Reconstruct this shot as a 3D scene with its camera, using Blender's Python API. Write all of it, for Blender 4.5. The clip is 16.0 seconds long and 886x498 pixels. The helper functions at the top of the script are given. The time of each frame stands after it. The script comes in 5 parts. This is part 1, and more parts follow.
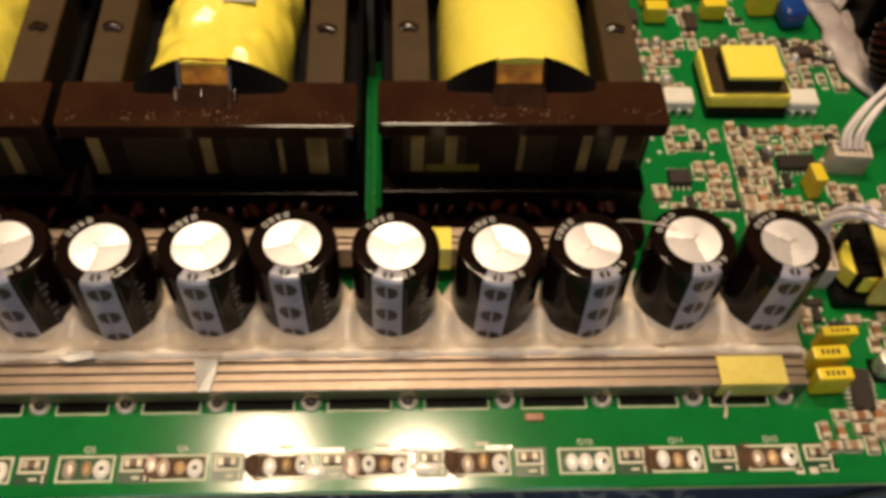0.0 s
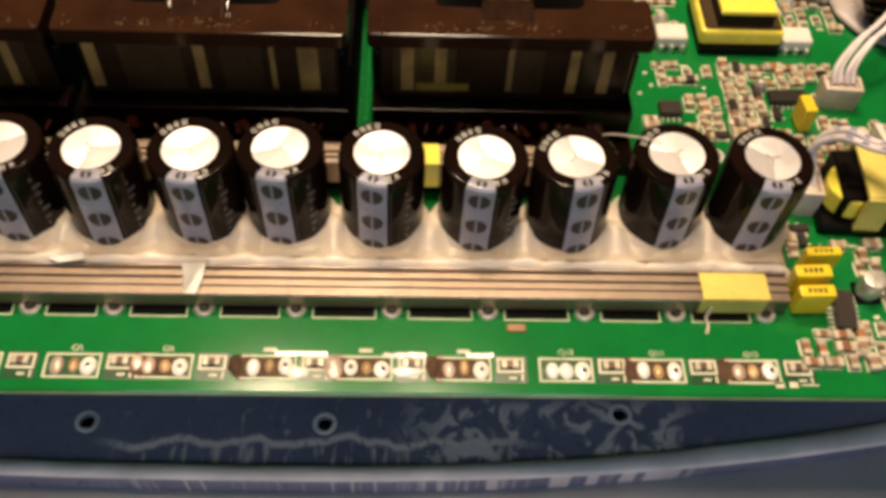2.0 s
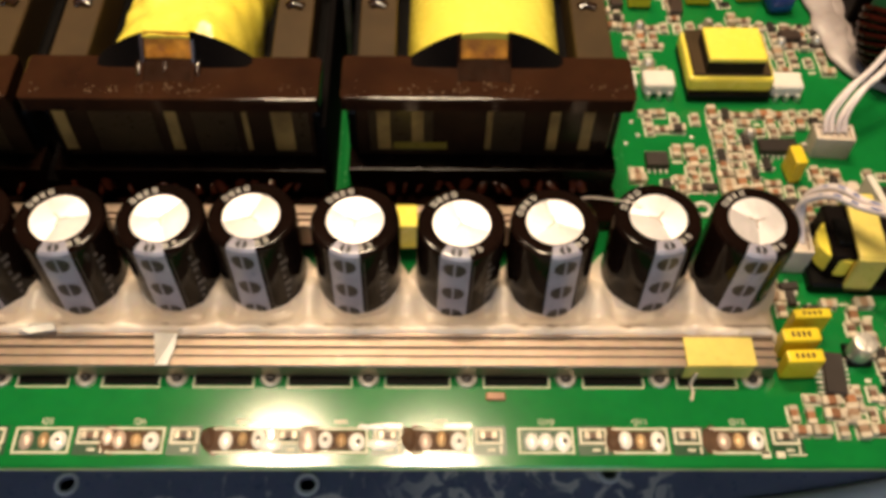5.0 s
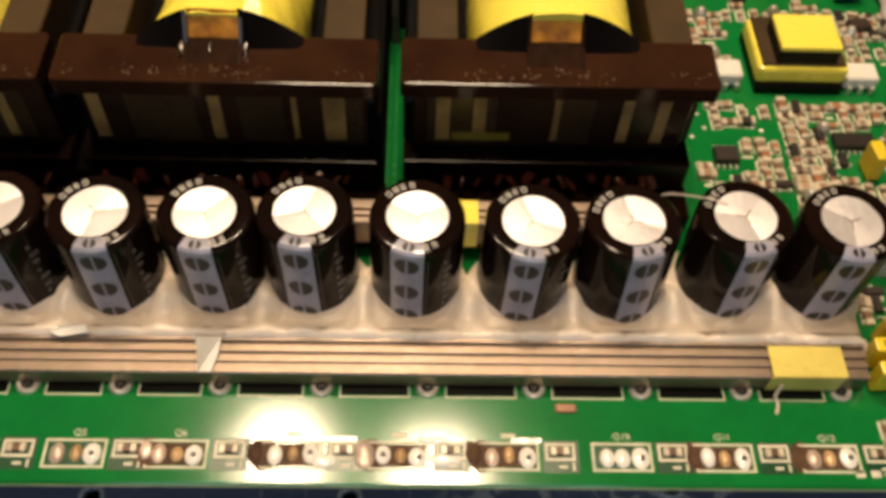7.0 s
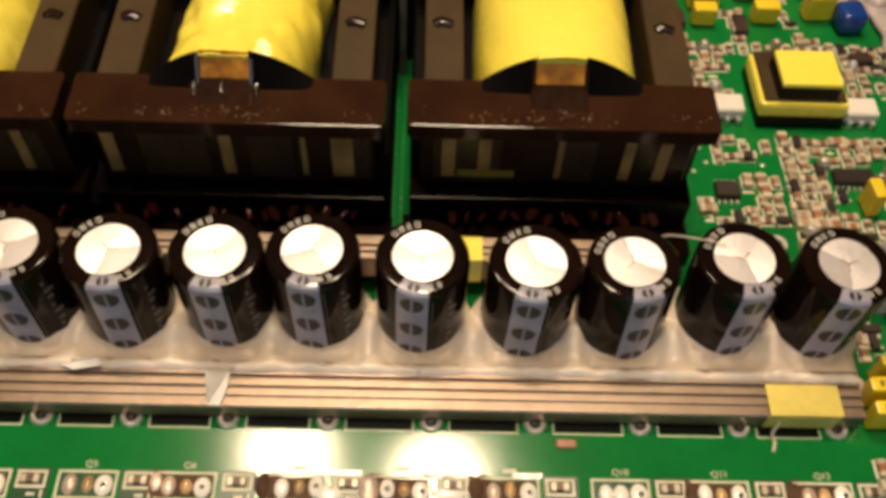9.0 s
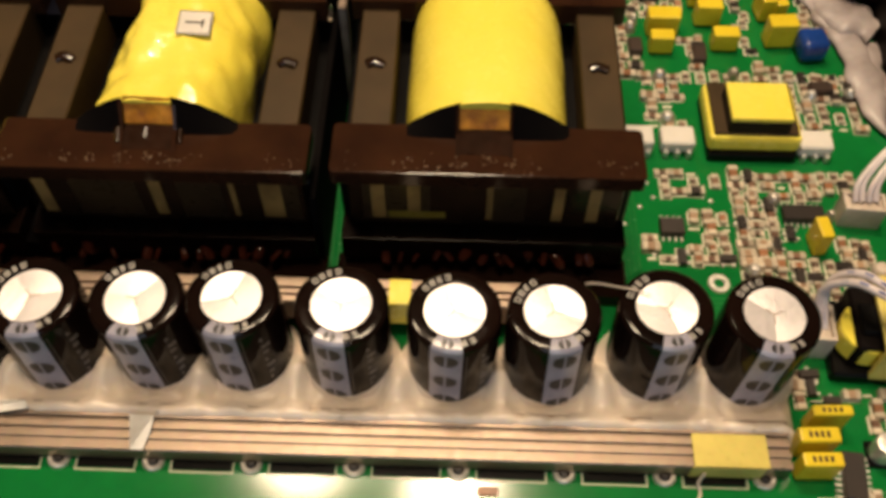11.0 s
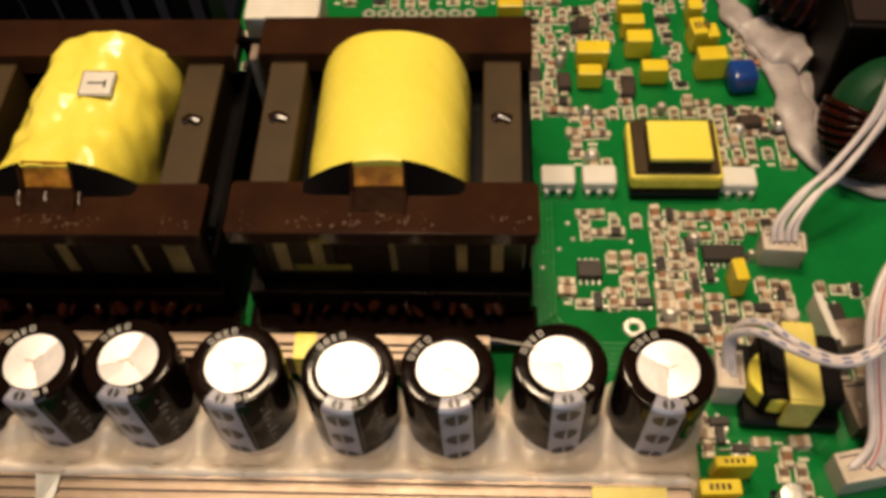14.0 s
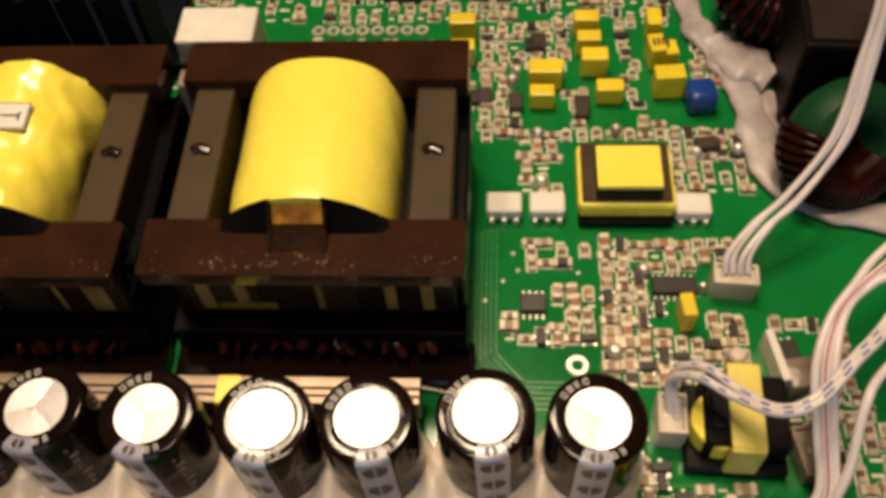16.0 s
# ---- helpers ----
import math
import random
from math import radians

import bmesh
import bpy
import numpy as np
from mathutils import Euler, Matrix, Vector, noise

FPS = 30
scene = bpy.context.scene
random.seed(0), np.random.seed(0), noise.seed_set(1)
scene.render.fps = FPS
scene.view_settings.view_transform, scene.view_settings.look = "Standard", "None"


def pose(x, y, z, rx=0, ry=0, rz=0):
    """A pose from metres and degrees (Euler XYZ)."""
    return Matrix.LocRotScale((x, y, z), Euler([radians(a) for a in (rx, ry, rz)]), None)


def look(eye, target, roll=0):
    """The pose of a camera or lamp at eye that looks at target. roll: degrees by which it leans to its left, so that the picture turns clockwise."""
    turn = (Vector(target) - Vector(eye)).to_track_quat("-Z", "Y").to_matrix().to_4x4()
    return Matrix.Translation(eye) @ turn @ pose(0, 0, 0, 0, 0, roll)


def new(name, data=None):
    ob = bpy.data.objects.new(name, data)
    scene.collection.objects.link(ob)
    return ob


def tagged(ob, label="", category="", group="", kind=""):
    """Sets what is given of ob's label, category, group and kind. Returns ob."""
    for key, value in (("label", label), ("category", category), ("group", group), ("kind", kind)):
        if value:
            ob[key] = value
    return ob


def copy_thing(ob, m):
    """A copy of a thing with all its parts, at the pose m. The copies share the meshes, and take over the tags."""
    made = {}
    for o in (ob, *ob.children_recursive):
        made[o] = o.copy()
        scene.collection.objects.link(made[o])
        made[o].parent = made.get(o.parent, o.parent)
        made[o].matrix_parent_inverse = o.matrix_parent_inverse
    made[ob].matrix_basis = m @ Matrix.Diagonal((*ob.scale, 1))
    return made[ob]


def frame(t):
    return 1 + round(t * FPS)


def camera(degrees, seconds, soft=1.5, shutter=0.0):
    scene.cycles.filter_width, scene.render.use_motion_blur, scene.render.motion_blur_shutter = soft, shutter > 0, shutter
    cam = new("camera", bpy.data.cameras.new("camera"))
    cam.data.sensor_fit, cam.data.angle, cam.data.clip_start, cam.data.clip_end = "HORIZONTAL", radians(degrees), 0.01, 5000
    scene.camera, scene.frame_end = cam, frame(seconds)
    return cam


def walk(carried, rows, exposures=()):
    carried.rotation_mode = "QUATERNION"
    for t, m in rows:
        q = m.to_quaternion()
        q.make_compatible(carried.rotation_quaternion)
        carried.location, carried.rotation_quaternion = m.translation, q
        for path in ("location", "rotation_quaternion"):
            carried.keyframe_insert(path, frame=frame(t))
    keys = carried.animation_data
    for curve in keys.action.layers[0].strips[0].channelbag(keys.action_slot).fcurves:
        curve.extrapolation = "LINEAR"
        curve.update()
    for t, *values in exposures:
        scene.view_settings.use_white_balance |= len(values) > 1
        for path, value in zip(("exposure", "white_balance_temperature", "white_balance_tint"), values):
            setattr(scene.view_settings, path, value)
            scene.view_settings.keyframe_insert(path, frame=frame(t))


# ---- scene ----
cam = camera(50.30, 16.0, soft=4.0)
# seconds, eye in centimetres, yaw, pitch, roll in degrees
PATH = [
    (0, -2.992, -6.242, 16.142, -5.24, -55.14, 4.01),
    (0.5, -2.427, -7.442, 15.082, -5.16, -54.26, 4.15),
    (1, -1.489, -7.748, 15.079, -3.29, -54.10, 2.94),
    (1.5, -1.510, -7.645, 15.096, -2.93, -54.39, 2.96),
    (2, -2.430, -7.872, 15.285, -3.54, -54.69, 3.71),
    (2.5, -2.216, -7.899, 15.590, -2.83, -54.49, 3.35),
    (3, -2.061, -7.444, 15.639, -2.16, -54.63, 2.69),
    (3.5, -1.790, -7.159, 15.678, -1.93, -54.85, 2.78),
    (4, -1.637, -7.074, 15.757, -1.54, -54.75, 2.25),
    (6.3, -2.653, -6.241, 14.771, 357.16, -54.47, 2.04),
    (6.5, -2.898, -6.324, 14.470, -2.99, -54.32, 2.60),
    (7, -2.983, -5.838, 14.581, -2.93, -54.89, 3.21),
    (7.5, -2.969, -5.504, 14.861, -2.89, -55.09, 2.86),
    (8, -3.053, -5.508, 14.997, -2.82, -54.97, 2.90),
    (10.5, -1.893, -4.980, 15.672, 0.17, -55.60, 1.73),
    (11, -1.062, -4.551, 15.818, 1.42, -55.91, 0.37),
    (11.5, -0.805, -4.470, 16.046, 1.95, -55.97, -0.36),
    (12, 0.006, -4.154, 16.053, 2.38, -56.01, -1.14),
    (12.5, 0.545, -3.975, 15.843, 2.91, -56.02, -1.47),
    (13, 0.552, -3.595, 16.223, 3.43, -56.24, -2.08),
    (13.5, 0.763, -3.652, 16.292, 3.91, -56.28, -2.56),
    (14, 1.236, -3.604, 16.395, 4.71, -56.21, -3.48),
    (14.5, 1.484, -3.546, 16.426, 5.27, -56.32, -3.64),
    (15, 1.888, -3.440, 16.370, 6.04, -56.43, -4.44),
    (15.5, 2.384, -2.996, 16.294, 6.17, -56.63, -4.66),
    (16, 2.759, -2.435, 16.122, 6.69, -56.64, -5.37),
]

def aim(x, y, z, yaw, pitch, roll):
    return pose(0.01 * x, 0.01 * y, 0.01 * z) @ pose(0, 0, 0, 0, 0, yaw) @ pose(0, 0, 0, 90 + pitch) @ pose(0, 0, 0, 0, 0, roll)


walk(cam, [(t, aim(*row)) for t, *row in PATH], [(0, -0.36), (1, 0.04), (2.5, 0.15), (4, 0.14), (6.5, -0.10), (8, -0.20), (11, -0.30), (14, -0.34), (16, -0.30)])

# ---- light: a pair of warm lamp bulbs over a bench in a small room ----
world = bpy.data.worlds.new("room_air")
scene.world = world
world.use_nodes = True
world.node_tree.nodes["Background"].inputs[0].default_value = (1.0, 0.85, 0.7, 1)
world.node_tree.nodes["Background"].inputs[1].default_value = 0.05


def lamp_bulb(name, place, size, watts):
    data = bpy.data.lights.new(name, "AREA")
    data.shape, data.size, data.energy, data.color = "DISK", size, watts, (1.0, 0.76, 0.505)
    ob = new(name, data)
    ob.matrix_world = look(place, (-0.02, 0.05, 0.0))
    return ob


for lx, ly, watts in ((-0.155, 0.305, 2.3), (-0.008, 0.280, 2.8)):
    lamp_bulb("desk_lamp", (lx, ly, 0.72), 0.075, watts)
lamp_bulb("ceiling_lamp", (-0.05, 0.04, 1.10), 0.24, 9.0)
day = bpy.data.lights.new("window_light", "AREA")
day.shape, day.size, day.size_y, day.energy, day.color = "RECTANGLE", 0.96, 0.86, 7.0, (0.68, 0.84, 1.0)
new("window_light", day).matrix_world = look((-0.1, -1.53, 0.75), (-0.1, 0.0, 0.0))

# ---- helpers: meshes are written in centimetres ----
CM = 0.01


def box(bm, x0, y0, z0, x1, y1, z1, bevel=0.0, seg=1):
    r = bmesh.ops.create_cube(bm, size=1.0)
    for v in r["verts"]:
        v.co = Vector((x0 + (v.co.x + 0.5) * (x1 - x0), y0 + (v.co.y + 0.5) * (y1 - y0), z0 + (v.co.z + 0.5) * (z1 - z0)))
    if bevel:
        edges = list({e for v in r["verts"] for e in v.link_edges})
        bmesh.ops.bevel(bm, geom=edges, offset=bevel, segments=seg, affect="EDGES", profile=0.5)
    return bm


def cubes(*boxes, bevel=0.0, seg=1):
    bm = bmesh.new()
    for b in boxes:
        box(bm, *b, bevel=bevel, seg=seg)
    return bm


def lathe(bm, profile, seg=32, cx=0.0, cy=0.0, closed=False):
    """Turns (radius, z) pairs round the upright axis."""
    rings = []
    for r, z in profile:
        if r < 1e-6:
            rings.append([bm.verts.new((cx, cy, z))])
        else:
            rings.append([bm.verts.new((cx + r * math.cos(2 * math.pi * i / seg), cy + r * math.sin(2 * math.pi * i / seg), z)) for i in range(seg)])
    for a, b in zip(rings, rings[1:]):
        for i in range(seg):
            j = (i + 1) % seg
            if len(a) == 1 and len(b) == 1:
                continue
            if len(a) == 1:
                bm.faces.new((a[0], b[j], b[i]))
            elif len(b) == 1:
                bm.faces.new((a[i], a[j], b[0]))
            else:
                bm.faces.new((a[i], a[j], b[j], b[i]))
    return bm


def spline(pts, s):
    """A point on the smooth curve through pts; s counts points."""
    i = min(int(s), len(pts) - 2)
    t = s - i
    p0, p1, p2, p3 = pts[max(i - 1, 0)], pts[i], pts[i + 1], pts[min(i + 2, len(pts) - 1)]
    return 0.5 * (2 * p1 + (p2 - p0) * t + (2 * p0 - 5 * p1 + 4 * p2 - p3) * t * t + (3 * p1 - p0 - 3 * p2 + p3) * t ** 3)


def tube(bm, pts, r, seg=10, caps=True, flat=1.0, jitter=0.0):
    """A round sweep along smoothed points."""
    pts = [Vector(p) for p in pts]
    path = [spline(pts, k / 8) for k in range(8 * (len(pts) - 1) + 1)]
    rings = []
    for i, p in enumerate(path):
        d = (path[min(i + 1, len(path) - 1)] - path[max(i - 1, 0)]).normalized()
        side = d.cross(Vector((0, 0, 1)))
        side = side.normalized() if side.length > 1e-3 else Vector((1, 0, 0))
        up = side.cross(d)
        rr = r * (1 + jitter * noise.noise(p * 2.3))
        rings.append([bm.verts.new(p + side * (rr * math.cos(2 * math.pi * k / seg)) + up * (rr * flat * math.sin(2 * math.pi * k / seg))) for k in range(seg)])
    for a, b in zip(rings, rings[1:]):
        for k in range(seg):
            bm.faces.new((a[k], a[(k + 1) % seg], b[(k + 1) % seg], b[k]))
    if caps:
        bm.faces.new(rings[0][::-1])
        bm.faces.new(rings[-1])
    return bm


def extrude_x(bm, profile, x0, x1, steps=1):
    """A bar along x with the given (y, z) outline."""
    rings = [[bm.verts.new((x0 + (x1 - x0) * s / steps, y, z)) for y, z in profile] for s in range(steps + 1)]
    n = len(profile)
    for a, b in zip(rings, rings[1:]):
        for k in range(n):
            bm.faces.new((a[k], a[(k + 1) % n], b[(k + 1) % n], b[k]))
    bm.faces.new(rings[0])
    bm.faces.new(rings[-1][::-1])
    return bm


def mesh_of(name, bm, material, sharp=25):
    bmesh.ops.recalc_face_normals(bm, faces=bm.faces)
    for v in bm.verts:
        v.co *= CM
    me = bpy.data.meshes.new(name)
    bm.to_mesh(me)
    bm.free()
    for p in me.polygons:
        p.use_smooth = True
    me.set_sharp_from_angle(angle=radians(sharp))
    me.materials.append(material)
    return me


def part(name, bm, material, parent=None, label="", sharp=25):
    ob = new(name, mesh_of(name, bm, material, sharp))
    ob.parent = parent
    if label:
        tagged(ob, label)
    return ob


def at_cm(x, y, z=0.0, rz=0.0, rx=0.0, ry=0.0):
    return pose(CM * x, CM * y, CM * z, rx, ry, rz)


def thing(name, x, y, z=0.0, rz=0.0, label="", category="", group="", kind=""):
    ob = new(name)
    ob.empty_display_size = 0.005
    ob.matrix_basis = at_cm(x, y, z, rz)
    return tagged(ob, label, category, group, kind)


def lettering(name, text, size, material, parent, x, y, z, rz=0.0):
    """Flat printed characters lying on a level face."""
    data = bpy.data.curves.new(name, "FONT")
    data.body, data.size, data.align_x, data.align_y = text, size * CM, "CENTER", "CENTER"
    data.extrude = 0.002 * CM
    tmp = bpy.data.objects.new(name, data)
    scene.collection.objects.link(tmp)
    me = bpy.data.meshes.new_from_object(tmp.evaluated_get(bpy.context.evaluated_depsgraph_get()))
    bpy.data.objects.remove(tmp)
    me.materials.clear()
    me.materials.append(material)
    ob = new(name, me)
    ob.parent = parent
    ob.matrix_basis = at_cm(x, y, z, rz)
    return ob


# ---- materials ----
def material(name, base, rough=0.5, metal=0.0, second=None, scale=40.0, bump=0.0, bump_scale=None, amount=0.6, coat=0.0, fine=0.12, per_object=0.0, spec=0.5, gloss_spread=0.09):
    """A surface with variation at two scales; sizes per metre."""
    m = bpy.data.materials.new(name)
    m.use_nodes = True
    nt = m.node_tree
    b = nt.nodes["Principled BSDF"]
    tex = nt.nodes.new("ShaderNodeTexCoord")
    big = nt.nodes.new("ShaderNodeTexNoise")
    big.inputs["Scale"].default_value, big.inputs["Detail"].default_value = scale, 5
    small = nt.nodes.new("ShaderNodeTexNoise")
    small.inputs["Scale"].default_value, small.inputs["Detail"].default_value = scale * 9, 3
    geo = nt.nodes.new("ShaderNodeNewGeometry")
    nt.links.new(geo.outputs["Position"], big.inputs["Vector"])
    nt.links.new(geo.outputs["Position"], small.inputs["Vector"])
    ramp = nt.nodes.new("ShaderNodeValToRGB")
    ramp.color_ramp.elements[0].position, ramp.color_ramp.elements[1].position = 0.5 - amount / 3, 0.5 + amount / 3
    second = second or tuple(c * 0.72 for c in base)
    ramp.color_ramp.elements[0].color, ramp.color_ramp.elements[1].color = (*second, 1), (*base, 1)
    nt.links.new(big.outputs["Fac"], ramp.inputs["Fac"])
    mix = nt.nodes.new("ShaderNodeMix")
    mix.data_type, mix.blend_type = "RGBA", "OVERLAY"
    mix.inputs["Factor"].default_value = fine
    nt.links.new(ramp.outputs["Color"], mix.inputs["A"])
    nt.links.new(small.outputs["Color"], mix.inputs["B"])
    out = mix.outputs["Result"]
    if per_object:
        info = nt.nodes.new("ShaderNodeObjectInfo")
        hsv = nt.nodes.new("ShaderNodeHueSaturation")
        rng = nt.nodes.new("ShaderNodeMapRange")
        rng.inputs["To Min"].default_value, rng.inputs["To Max"].default_value = 1 - per_object, 1 + per_object
        nt.links.new(info.outputs["Random"], rng.inputs["Value"])
        nt.links.new(rng.outputs["Result"], hsv.inputs["Value"])
        nt.links.new(out, hsv.inputs["Color"])
        out = hsv.outputs["Color"]
    nt.links.new(out, b.inputs["Base Color"])
    rr = nt.nodes.new("ShaderNodeMapRange")
    rr.inputs["To Min"].default_value, rr.inputs["To Max"].default_value = max(rough - gloss_spread, 0.02), min(rough + gloss_spread, 1)
    nt.links.new(small.outputs["Fac"], rr.inputs["Value"])
    nt.links.new(rr.outputs["Result"], b.inputs["Roughness"])
    b.inputs["Metallic"].default_value, b.inputs["Specular IOR Level"].default_value = metal, spec
    b.inputs["Coat Weight"].default_value, b.inputs["Coat Roughness"].default_value = coat, 0.08
    if bump:
        bt = nt.nodes.new("ShaderNodeTexNoise")
        bt.inputs["Scale"].default_value, bt.inputs["Detail"].default_value = bump_scale or scale * 6, 4
        nt.links.new(geo.outputs["Position"], bt.inputs["Vector"])
        bn = nt.nodes.new("ShaderNodeBump")
        bn.inputs["Strength"].default_value, bn.inputs["Distance"].default_value = bump, 0.0006
        nt.links.new(bt.outputs["Fac"], bn.inputs["Height"])
        nt.links.new(bn.outputs["Normal"], b.inputs["Normal"])
    return m


PCB = material("green_solder_mask", (0.006, 0.172, 0.034), 0.125, second=(0.005, 0.135, 0.027), scale=60, bump=0.006, bump_scale=300, gloss_spread=0.02)
PCB_DARK = material("dark_green_mask", (0.003, 0.062, 0.018), 0.3, scale=70, bump=0.05)
TRACE = material("raised_track", (0.010, 0.20, 0.04), 0.25, scale=80)
EDGE = material("board_edge", (0.30, 0.36, 0.20), 0.35, second=(0.12, 0.25, 0.10), scale=150)
SILK = material("white_print", (0.72, 0.68, 0.56), 0.6, second=(0.50, 0.48, 0.36), scale=300)
SOLDER = material("bright_solder", (0.84, 0.80, 0.74), 0.40, 0.75, scale=600, bump=0.3, bump_scale=900)
PAD = material("tinned_pad", (0.66, 0.58, 0.46), 0.40, 0.25, second=(0.46, 0.39, 0.30), scale=500, per_object=0.25)
JOINT = material("white_solder_joint", (0.95, 0.93, 0.89), 0.22, 0.1, second=(0.86, 0.82, 0.76), scale=500, bump=0.3, bump_scale=800)
TIN = material("dull_tin", (0.64, 0.58, 0.52), 0.45, 0.8, scale=400, bump=0.2)
ALU = material("brushed_aluminium", (0.33, 0.255, 0.20), 0.46, 0.95, second=(0.25, 0.19, 0.145), scale=90, bump=0.1)
VENT = material("bare_aluminium_top", (0.80, 0.77, 0.79), 0.44, 0.75, second=(0.72, 0.68, 0.70), scale=120, bump=0.12, bump_scale=1500)
SLEEVE = material("black_brown_sleeve", (0.010, 0.0044, 0.003), 0.09, second=(0.005, 0.0028, 0.0022), scale=60, bump=0.03, bump_scale=300, spec=0.17)
STRIPE = material("grey_sleeve_stripe", (0.36, 0.35, 0.44), 0.3, scale=150, coat=0.3)
MARK = material("black_ink", (0.012, 0.011, 0.014), 0.4, scale=200)
INK_PALE = material("pale_ink", (0.55, 0.52, 0.48), 0.45, scale=200)
GLUE = material("white_silicone_glue", (0.78, 0.69, 0.60), 0.36, second=(0.68, 0.58, 0.49), scale=90, bump=0.2, bump_scale=160, coat=0.12)
BOBBIN = material("dark_brown_varnished_plastic", (0.037, 0.0148, 0.0068), 0.11, second=(0.022, 0.009, 0.005), scale=110, bump=0.05, bump_scale=180, spec=0.3)
# colour of the reflections that streak the transformers' front wall
OLIVE = material("olive_wall_reflection", (0.50, 0.28, 0.08), 0.35, second=(0.17, 0.09, 0.028), scale=140)
WALL = material("brown_varnished_wall", (0.040, 0.018, 0.008), 0.22, second=(0.018, 0.008, 0.004), scale=90, bump=0.08, bump_scale=150, spec=0.25)
PANEL = material("dull_brown_former", (0.060, 0.032, 0.012), 0.3, second=(0.034, 0.018, 0.008), scale=110)
# bobbin plastic again, with the shade low down put into the colour
UNDER = material("shaded_bobbin_plastic", (0.012, 0.0048, 0.0028), 0.2, second=(0.006, 0.003, 0.002), scale=110, bump=0.05, bump_scale=180, spec=0.15)
SPECK = material("varnish_speck", (0.16, 0.10, 0.06), 0.08, scale=300, coat=0.6)
GLOSS = material("glossy_black_varnish", (0.022, 0.010, 0.005), 0.14, scale=60, bump=0.05, bump_scale=150, coat=0.3)
BLACK = material("black_plastic", (0.0035, 0.003, 0.003), 0.35, scale=100, bump=0.08, spec=0.15)
MATT = material("matt_black_plastic", (0.004, 0.003, 0.003), 0.8, scale=100, bump=0.08, spec=0.05)
FERRITE = material("brown_grey_ferrite", (0.060, 0.036, 0.015), 0.50, second=(0.042, 0.026, 0.011), scale=120, bump=0.05, spec=0.2)
TAPE = material("yellow_polyester_tape", (0.93, 0.80, 0.12), 0.26, second=(0.88, 0.73, 0.08), scale=45, bump=0.12, bump_scale=160, coat=0.35)
TAPE_PALE = material("pale_yellow_tape", (0.80, 0.66, 0.16), 0.3, scale=120)
# dimmer copy of the yellow tape, for the patch below the flange
DIM_TAPE = material("dim_yellow_tape", (0.34, 0.23, 0.03), 0.3, second=(0.20, 0.13, 0.018), scale=160)
AMBER = material("amber_varnish", (0.55, 0.25, 0.025), 0.40, second=(0.16, 0.050, 0.008), scale=330, bump=0.2, bump_scale=400, spec=0.12)
FILLET = material("set_brown_varnish", (0.026, 0.010, 0.005), 0.55, second=(0.014, 0.006, 0.003), scale=200, bump=0.1, spec=0.02)
FILM = material("yellow_film_case", (0.78, 0.60, 0.03), 0.3, second=(0.68, 0.50, 0.02), scale=140, per_object=0.12)
BLUE = material("blue_lacquer", (0.012, 0.055, 0.28), 0.25, scale=200, coat=0.3)
WHITE = material("white_nylon", (0.76, 0.72, 0.66), 0.35, second=(0.66, 0.62, 0.56), scale=150)
MURKY = material("dull_brown_grey_plastic", (0.30, 0.23, 0.18), 0.3, second=(0.12, 0.085, 0.065), scale=160, bump=0.2)
CREAM = material("cream_nylon", (0.70, 0.61, 0.52), 0.4, second=(0.46, 0.38, 0.31), scale=170, bump=0.15)
WIRE = material("white_wire_jacket", (0.72, 0.65, 0.65), 0.35, second=(0.58, 0.51, 0.52), scale=120)
WIRE_BLUE = material("blue_wire_print", (0.10, 0.16, 0.45), 0.4, scale=200)
WIRE_RED = material("red_wire_print", (0.50, 0.10, 0.12), 0.4, scale=200)
COPPER = material("varnished_copper", (0.075, 0.018, 0.009), 0.12, 0.2, second=(0.025, 0.007, 0.004), scale=300, bump=0.2)
CHIP = material("chip_moulding", (0.022, 0.014, 0.011), 0.45, scale=300, per_object=0.2)
RESIST = material("brown_ceramic", (0.16, 0.085, 0.05), 0.45, second=(0.10, 0.05, 0.03), scale=400, per_object=0.45)
TAN = material("tan_ceramic", (0.36, 0.24, 0.15), 0.45, second=(0.26, 0.16, 0.10), scale=400, per_object=0.25)
DIODE = material("brown_diode_moulding", (0.045, 0.026, 0.018), 0.45, second=(0.03, 0.018, 0.013), scale=200, bump=0.1)
ORANGE = material("orange_ceramic", (0.32, 0.14, 0.065), 0.4, scale=400, per_object=0.3)
ENAMEL = material("dark_red_enamel", (0.030, 0.005, 0.0035), 0.12, second=(0.015, 0.003, 0.002), scale=200, spec=0.12)
TOROID_GREEN = material("green_toroid_coat", (0.006, 0.05, 0.018), 0.5, scale=120, bump=0.1, spec=0.2)
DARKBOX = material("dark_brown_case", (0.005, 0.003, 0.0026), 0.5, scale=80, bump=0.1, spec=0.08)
# top face of the dark case, lighter than its sides
CASE_TOP = material("lighter_brown_case_top", (0.034, 0.023, 0.022), 0.6, second=(0.022, 0.015, 0.014), scale=70, bump=0.1, spec=0.05)


